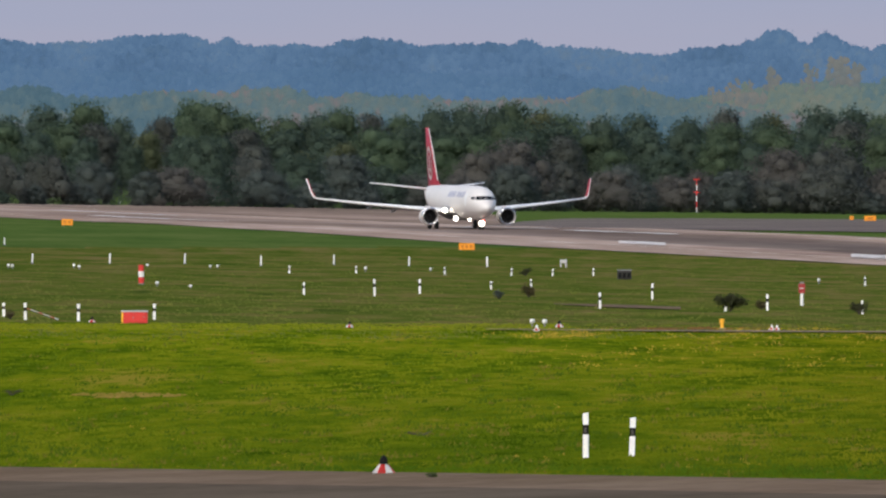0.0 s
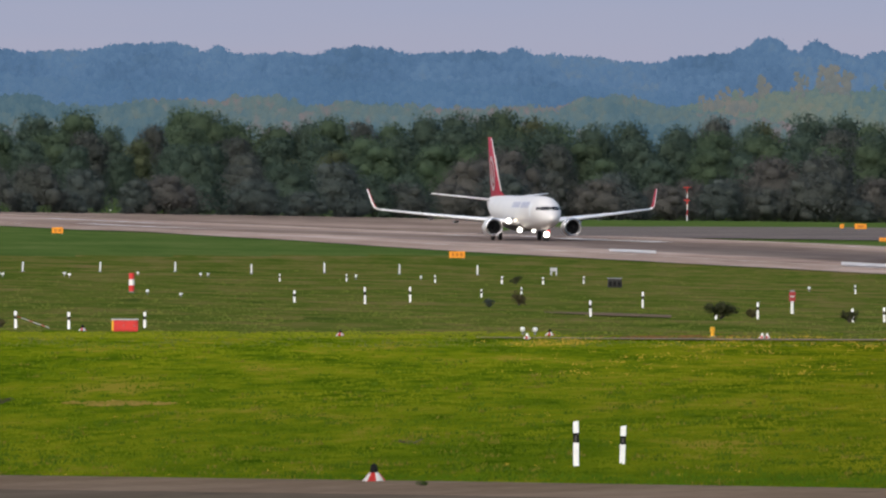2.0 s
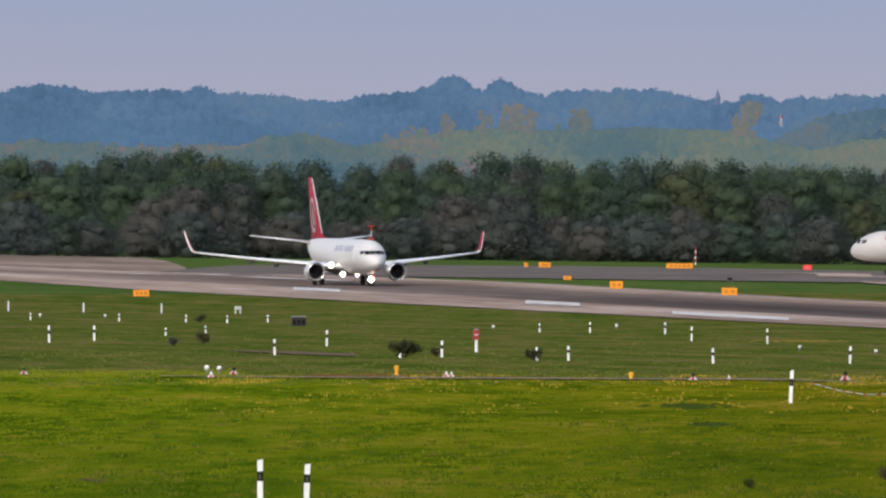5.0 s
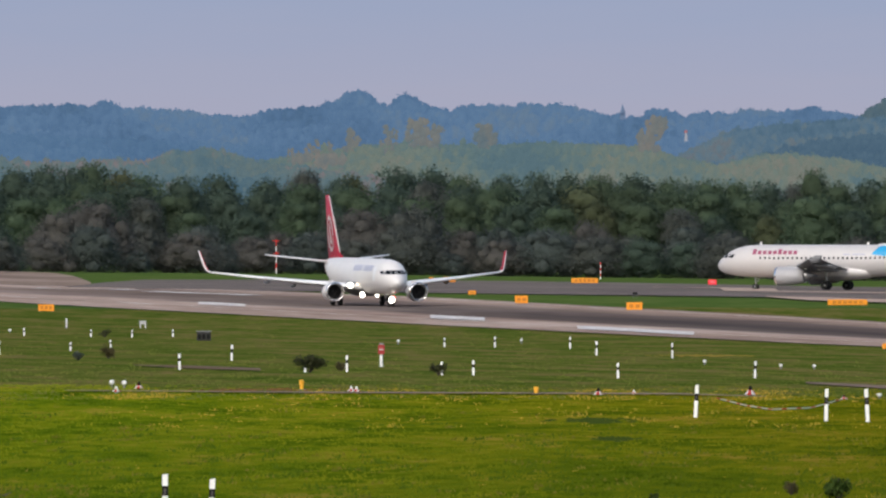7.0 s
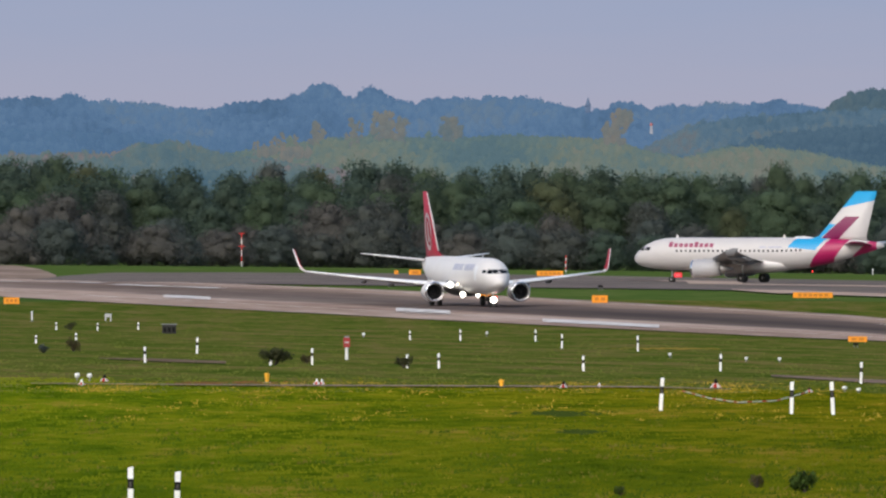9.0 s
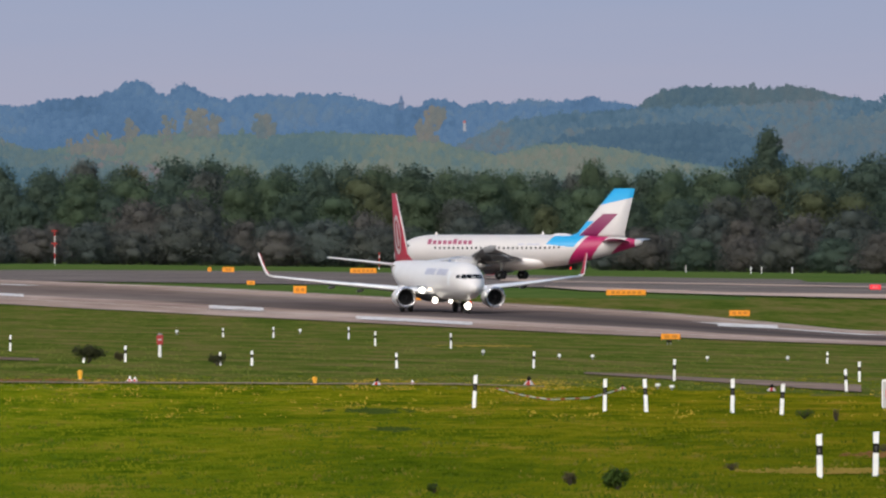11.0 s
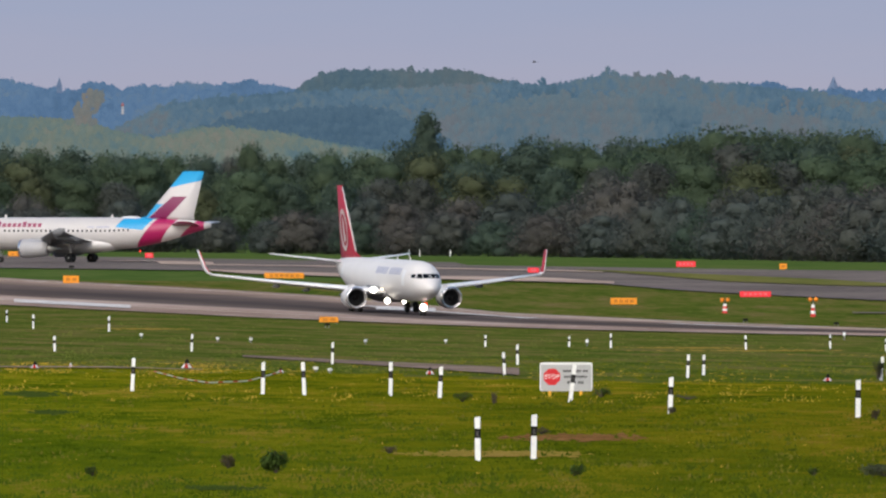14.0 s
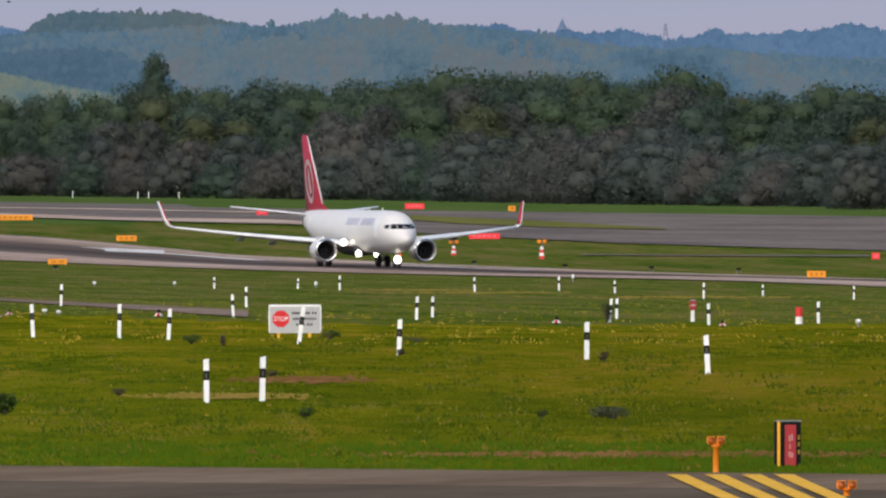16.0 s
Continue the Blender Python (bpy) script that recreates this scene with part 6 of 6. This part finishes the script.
def red_cabinet():
    s = scale_at(238, 572)
    root = new("equipment_cabinet")
    w, h = 46 / s, 20 / s
    bm = bmesh.new()
    box(bm, pose(0, 0.3, 0.0), w, 0.6, h)
    bmesh.ops.bevel(bm, geom=bm.edges[:], offset=0.03, segments=2, affect="EDGES")
    part("body", bm, M_RED, root, "red painted body")
    for k in range(2):
        bm = bmesh.new()
        box(bm, pose(-w * 0.20 + k * w * 0.42, -0.015, h * 0.1), w * 0.38, 0.03, h * 0.78)
        door = part("door", bm, M_RED, root)
        bm = bmesh.new()
        box(bm, pose(-w * 0.05 + k * w * 0.42, -0.045, h * 0.45), 0.03, 0.03, h * 0.15)
        part("handle", bm, M_GREYMETAL, door, "grey metal handle")
    bm = bmesh.new()
    box(bm, pose(-w * 0.47, -0.02, 0.02), w * 0.07, 0.05, h * 0.95)
    part("yellow_end", bm, M_YELLOW, root, "yellow end strip")
    bm = bmesh.new()
    box(bm, pose(0, 0.3, h), w * 1.04, 0.66, 0.07)
    part("lid", bm, M_GREYBOARD, root, "weathered pale lid")
    place(tagged(root, "red equipment cabinet with a yellow end in the grass", "cabinet"), 238, 572)


red_cabinet()


def striped_column(bx, by, h, w, pattern, label):
    s = scale_at(bx, by)
    h, w = h / s, w / s
    root = new("striped_marker")
    z = 0.0
    for share, mat in pattern:
        bm = bmesh.new()
        turned(bm, pose(0, 0, z), [(w / 2, 0), (w / 2, h * share - 0.01), (w / 2 - 0.02, h * share)], 12)
        part("segment", bm, mat, root)
        z += h * share
    place(tagged(root, label, "marker"), bx, by)


striped_column(250, 504, 35, 10, [(0.08, M_GREYMETAL), (0.3, M_RED), (0.3, M_POST), (0.32, M_RED)], "red and white striped marker column in the grass")
striped_column(3635, 616, 30, 13, [(0.45, M_POST), (0.55, M_RED)], "white and red marker drum in the grass")


def post_box(bx, by, total, label):
    """A dark red box on a white post."""
    s = scale_at(bx, by)
    h = total / s
    root = new("post_box")
    bm = bmesh.new()
    turned(bm, Matrix(), [(0.11, -0.05), (0.09, h * 0.55)], 10)
    part("post", bm, M_POST, root, "white post")
    bm = bmesh.new()
    box(bm, pose(0, 0, h * 0.52), 11 / s, 0.25, h * 0.40, 1.1)
    bmesh.ops.bevel(bm, geom=bm.edges[:], offset=0.02, segments=1, affect="EDGES")
    head = part("box", bm, M_DEEPRED, root, "dark red box")
    bm = bmesh.new()
    box(bm, pose(0, -0.14, h * 0.7), 7 / s, 0.02, h * 0.06)
    part("plate", bm, M_GREYBOARD, head)
    bm = bmesh.new()
    box(bm, pose(0, 0, h * 0.925), 8 / s, 0.2, h * 0.07)
    part("cap", bm, M_GREYMETAL, root)
    place(tagged(root, label, "box", "post boxes"), bx, by)


M_DEEPRED = plain("deep_red_paint", (0.30, 0.02, 0.02), 0.5)
post_box(1419, 541, 42, "dark red box on a white post")
post_box(3447, 611, 40, "dark red box on a white post")


def dark_box():
    s = scale_at(1105, 495)
    root = new("dark_crate")
    w, h = 26 / s, 16 / s
    bm = bmesh.new()
    box(bm, pose(0, 0.5, 0), w, 1.0, h, 0.94)
    bmesh.ops.bevel(bm, geom=bm.edges[:], offset=0.05, segments=2, affect="EDGES")
    part("body", bm, M_CRATE, root)
    for k in range(3):
        bm = bmesh.new()
        box(bm, pose(-w * 0.3 + k * w * 0.3, -0.03, h * 0.2), w * 0.2, 0.04, h * 0.5)
        part("panel", bm, M_BLACK, root)
    bm = bmesh.new()
    box(bm, pose(0, 0.5, h), w * 1.02, 1.06, 0.08)
    part("lid", bm, M_GREYMETAL, root, "grey lid")
    place(tagged(root, "dark equipment crate lying in the grass", "crate"), 1105, 495)
    root = new("notice_frame")
    s = scale_at(997, 472)
    for x in (-4.5, 4.5):
        bm = bmesh.new()
        box(bm, pose(x / s, 0, -0.03), 2.5 / s, 0.1, 14 / s)
        part("leg", bm, M_GREYBOARD, root)
    bm = bmesh.new()
    box(bm, pose(0, -0.06, 7 / s), 11 / s, 0.05, 6 / s)
    part("panel", bm, M_GREYBOARD, root)
    place(tagged(root, "pale grey notice frame on two legs", "frame"), 997, 473)


M_CRATE = plain("dark_crate_paint", (0.028, 0.028, 0.025), 0.9)
dark_box()


# ---------------- bushes and weeds
def bush(bx, by, w, h, mat, label, n=260, seed=1):
    s = scale_at(bx, by)
    w, h = w / s, h / s
    rng = np.random.RandomState(seed)
    root = new("bush")
    lobes = [((0, 0, h * 0.45), (w * 0.34, w * 0.3, h * 0.36))] + [((rng.uniform(-0.36, 0.36) * w, rng.uniform(-0.2, 0.2) * w, h * rng.uniform(0.3, 0.7)), (w * rng.uniform(0.12, 0.22), w * 0.2, h * rng.uniform(0.2, 0.34))) for _ in range(8)]
    bm = bmesh.new()
    for i in range(7):
        c = Vector(lobes[i % len(lobes)][0]) + Vector((0, 0, h * 0.2))
        m = c.to_track_quat("Z", "Y").to_matrix().to_4x4()
        turned(bm, m, [(0.03, -0.05), (0.01, c.length)], 5)
    part("stem", bm, M_BARK, root)
    pts, out = crown_points(rng, lobes, n, 0.6)
    ob = new("foliage", leaf_mesh("foliage", rng, pts, out, min(w, h) * 0.075, mat))
    ob.parent = root
    place(tagged(root, label, "bush", "bushes"), bx, by)


for k, (bx, by, w, h, mat) in enumerate([(1292, 552, 62, 36, "bush"), (936, 527, 30, 27, "weed"), (882, 530, 28, 20, "grey"), (1520, 557, 34, 26, "bush"), (930, 489, 24, 16, "bush"), (1350, 549, 26, 20, "weed"), (3295, 613, 20, 40, "bush"), (18, 566, 18, 22, "weed"),
                                         (2230, 778, 52, 44, "herb"), (2145, 768, 32, 26, "weed"), (2430, 742, 44, 16, "weed"), (2560, 650, 44, 20, "herb"), (2615, 654, 14, 26, "weed"), (2805, 642, 40, 20, "herb"), (2930, 671, 18, 14, "bush"), (2760, 784, 32, 26, "herb"), (3310, 785, 90, 30, "olive"), (3290, 683, 18, 24, "weed"), (3180, 782, 26, 16, "herb"), (1905, 783, 28, 22, "herb"),
                                         (765, 849, 26, 14, "herb"), (745, 772, 70, 10, "weed"), (2960, 645, 60, 10, "bush"), (2700, 708, 34, 16, "weed"), (20, 700, 50, 12, "bush")]):
    bush(bx, by, w, h, LEAF[mat], {"bush": "dark olive bush in the grass", "weed": "brownish dried weed clump in the grass", "herb": "leafy green weed clump in the grass", "grey": "grey-green low bush in the grass", "olive": "olive spreading weed clump in the grass"}[mat], 1000 if w * h > 900 else 450, k)


# ---------------- barrier tape, masts, approach lights
def tape(points, label):
    """Red and white tape sagging between posts."""
    root = new("barrier_tape")
    k = 0
    for (ax, ay, az), (bx, by, bz) in zip(points, points[1:]):
        p, q = spot(ax, ay) + Vector((0, 0, az)), spot(bx, by) + Vector((0, 0, bz))
        n = 8
        for i in range(n):
            a, b = p.lerp(q, i / n), p.lerp(q, (i + 1) / n)
            bm = bmesh.new()
            vs = [bm.verts.new(v) for v in (a - Vector((0, 0, 0.025)), b - Vector((0, 0, 0.025)), b + Vector((0, 0, 0.025)), a + Vector((0, 0, 0.025)))]
            bm.faces.new(vs)
            bmesh.ops.solidify(bm, geom=bm.faces[:], thickness=0.01)
            part("tape_piece", bm, M_RED if k % 3 == 0 else M_POST, root)
            k += 1
    tagged(root, label, "barrier tape", "barrier tapes")


tape([(2013, 606, 0.25), (2060, 617, 0.2), (2110, 623, 0.15), (2180, 622, 0.2), (2236, 612, 0.35)], "red and white barrier tape sagging over the grass")
tape([(48, 560, 0.4), (104, 570, 0.12)], "red and white barrier tape sagging over the grass")


def mast(bx, by, h, label, arms=True):
    s = scale_at(bx, by)
    h = h / s
    root = new("mast")
    for k in range(6):
        bm = bmesh.new()
        turned(bm, pose(0, 0, h * k / 6), [(0.08, 0), (0.08, h / 6)], 8)
        part("section", bm, M_POST if k % 2 == 0 else M_RED, root)
    if arms:
        for z in (0.98, 0.6):
            bm = bmesh.new()
            box(bm, pose(0, 0, h * z), 1.1, 0.1, 0.12)
            part("crossbar", bm, M_RED, root)
    place(tagged(root, label, "mast", "masts"), bx, by)


mast(1233, 377, 60, "tall red and white mast before the wood")
mast(160, 364, 20, "small red and white mast before the wood", False)
mast(1807, 386, 30, "thin red and white mast before the wood", False)


def light_unit(bx, by, h, label):
    """A red and white lamp post with orange heads."""
    s = scale_at(bx, by)
    h = h / s
    root = new("approach_light")
    for k in range(4):
        bm = bmesh.new()
        turned(bm, pose(0, 0, h * 0.15 * k), [(0.28 - 0.03 * k, 0), (0.26 - 0.03 * k, h * 0.15)], 10)
        part("section", bm, M_POST if k % 2 else M_RED, root)
    bm = bmesh.new()
    turned(bm, pose(0, 0, h * 0.6), [(0.05, 0), (0.05, h * 0.25)], 6)
    part("stem", bm, M_GREYMETAL, root)
    for x in (-0.3, 0.3):
        bm = bmesh.new()
        turned(bm, pose(x, 0, h * 0.85, 90), [(0.14, -0.2), (0.22, -0.1), (0.22, 0.2), (0.1, 0.3)], 10)
        part("lamp_head", bm, M_ORANGE, root, "orange lamp head")
    place(tagged(root, label, "light", "approach lights"), bx, by)


light_unit(3024, 497, 28, "red and white light unit with orange heads")
light_unit(3180, 504, 36, "red and white light unit with orange heads")


def dark_lamp(bx, by):
    s = scale_at(bx, by)
    root = new("floodlight_unit")
    for x in (-3.0, 3.0):
        bm = bmesh.new()
        turned(bm, pose(x / s, 0, -0.05), [(0.04, 0), (0.04, 6 / s)], 6)
        part("leg", bm, M_GREYMETAL, root)
    bm = bmesh.new()
    box(bm, pose(0, 0, 5 / s), 9 / s, 0.35, 4 / s, 0.9)
    part("housing", bm, M_BLACK, root, "black housing")
    place(tagged(root, "low black lamp unit on legs", "lamp", "low lamp units"), bx, by)


for bx, by in ((3221, 519), (3374, 523), (3528, 526), (2320, 520), (3060, 512), (1868, 418)):
    dark_lamp(bx, by)


# ---------------- the near taxiway's edge
def guard_light(bx, by, h):
    """Two orange lamps side by side on an orange pole."""
    s = scale_at(bx, by)
    h = h / s
    root = new("guard_light")
    bm = bmesh.new()
    turned(bm, Matrix(), [(0.07, -0.03), (0.055, 0.05), (0.05, h * 0.7), (0.09, h * 0.74), (0.09, h * 0.78)], 12)
    part("pole", bm, M_ORANGE, root, "orange pole", True)
    bm = bmesh.new()
    box(bm, pose(0, 0, h * 0.77), 0.2, 0.05, 0.035)
    part("crossbar", bm, M_ORANGE, root)
    for x in (-0.085, 0.085):
        bm = bmesh.new()
        box(bm, pose(x, 0, h * 0.8), 0.135, 0.16, 0.13, 1.08)
        bmesh.ops.bevel(bm, geom=bm.edges[:], offset=0.02, segments=2, affect="EDGES")
        head = part("lamp_head", bm, M_ORANGE, root, "orange lamp head")
        bm = bmesh.new()
        turned(bm, pose(x, -0.08, h * 0.8 + 0.065, 90), [(0.05, -0.01), (0.055, 0.01), (0.04, 0.025)], 12)
        part("lens", bm, M_DARKORANGE, head, "dark orange lens", True)
        bm = bmesh.new()
        box(bm, pose(x, -0.1, h * 0.8 + 0.125), 0.13, 0.09, 0.015)
        part("visor", bm, M_ORANGE, head)
    place(tagged(root, "orange twin lamp on an orange pole beside the taxiway", "light", "guard lights"), bx, by)


guard_light(3488, 881, 66)
guard_light(3719, 925, 22)


M_PALEPINK = plain("faded_lettering", (0.45, 0.22, 0.22), 0.6)
M_HOLDRED = plain("holding_sign_red", (0.34, 0.018, 0.022), 0.6)


def holding_sign():
    s = scale_at(3617, 867)
    w, h = 44 / s, 80 / s
    root = new("holding_sign")
    bm = bmesh.new()
    box(bm, pose(0, 0.15, 0), w, 0.3, h)
    bmesh.ops.bevel(bm, geom=bm.edges[:], offset=0.015, segments=1, affect="EDGES")
    part("case", bm, M_BLACK, root, "black sign case")
    bm = bmesh.new()
    box(bm, pose(w * 0.06, -0.012, h * 0.03), w * 0.5 - 0.02, 0.02, h * 0.9)
    part("face", bm, M_HOLDRED, root, "red sign face")
    bm = bmesh.new()
    box(bm, pose(-w * 0.42, -0.02, 0.0), w * 0.10, 0.06, h * 1.0)
    part("side_strip", bm, M_YELLOW, root, "yellow side strip")
    for x, z, ww, hh in ((-0.0, 0.56, 0.07, 0.14), (0.10, 0.58, 0.07, 0.14), (-0.0, 0.22, 0.07, 0.12), (0.10, 0.2, 0.07, 0.12), (0.02, 0.4, 0.05, 0.1)):
        bm = bmesh.new()
        box(bm, pose(w * (x + 0.02), -0.028, h * z), w * ww, 0.01, h * hh)
        part("lettering_bar", bm, M_PALEPINK, root)
    for z in (0.28, 0.45, 0.6):
        bm = bmesh.new()
        box(bm, pose(w * 0.40, -0.012, h * z), w * 0.08, 0.02, h * 0.1)
        part("lettering_bar", bm, M_STRAW, root)
    bm = bmesh.new()
    box(bm, pose(0, 0.15, h), w * 1.02, 0.32, 0.02)
    part("cap", bm, M_GREYMETAL, root, "grey metal cap")
    place(tagged(root, "tall narrow red and black holding sign with yellow edge", "sign"), 3617, 868, 4)


holding_sign()


def stripes():
    """Slanted yellow stripes, painted on the near taxiway."""
    for k, x0 in enumerate((3401, 3468, 3533, 3591)):
        n, verts = 14, []
        for i in range(n + 1):
            by = 889 + 4 * i
            for j in range(2):
                p = spot(x0 + 2.25 * (by - 889) + 35 * j, by)
                verts.append((p.x, p.y, p.z + 0.075))
        tagged(new("taxiway_stripe_%d" % (k + 1), raw_mesh("taxiway_stripe", verts, [(2 * i, 2 * i + 1, 2 * i + 3, 2 * i + 2) for i in range(n)], M_LINE)), "yellow painted stripe on the taxiway", "marking", "taxiway stripes", "structure")


stripes()


# ---------------- what moves
def jet_row(t, u):
    p = RW_A + RW_DIR * u
    ahead, behind = RW_A + RW_DIR * (u + 5), RW_A + RW_DIR * (u - 20)
    z0, z1 = ground_z(p.x, p.y), ground_z(*(RW_A + RW_DIR * (u - 15.6)).to_2d())
    pitch = math.degrees(math.atan2(z1 - z0, 15.6))
    return t, Matrix.Translation((p.x, p.y, z0 + 0.10)) @ pose(0, 0, 0, 0, 0, math.degrees(RW_TURN)) @ pose(0, 0, 0, 0, pitch, 0)


def taxi_row(t, bx):
    r = 2362 + 1.32 * (t - 12.5)
    b = (bx + 3 - 784) / LENS
    x, y = r * math.sin(b), r * math.cos(b)
    return t, pose(x, y, ground_z(x, y) + 0.12, 0, 0, 180 - 23.5)


def motions():
    walk(landing_jet, [jet_row(t, ROLL[0] + ROLL[1] * t + ROLL[2] * t ** 2 + ROLL[3] * t ** 3) for t in range(17)])
    walk(taxiing_jet, [taxi_row(t, bx) for t, bx in ((0, 2452), (2.5, 2372), (5, 2289), (7.3, 2211), (8.2, 2172), (10.3, 2074), (11, 2039), (12.5, 1964), (14.5, 1854), (16, 1770))])
    walk(bird, [(t, Matrix.Translation(above(2574 - 225 * (t - 14.5), 46 + 3 * math.sin(t), 1450)) @ pose(0, 0, 0, 0, 0, 168)) for t in (0, 4, 8, 11, 13, 14, 15, 16)])


motions()
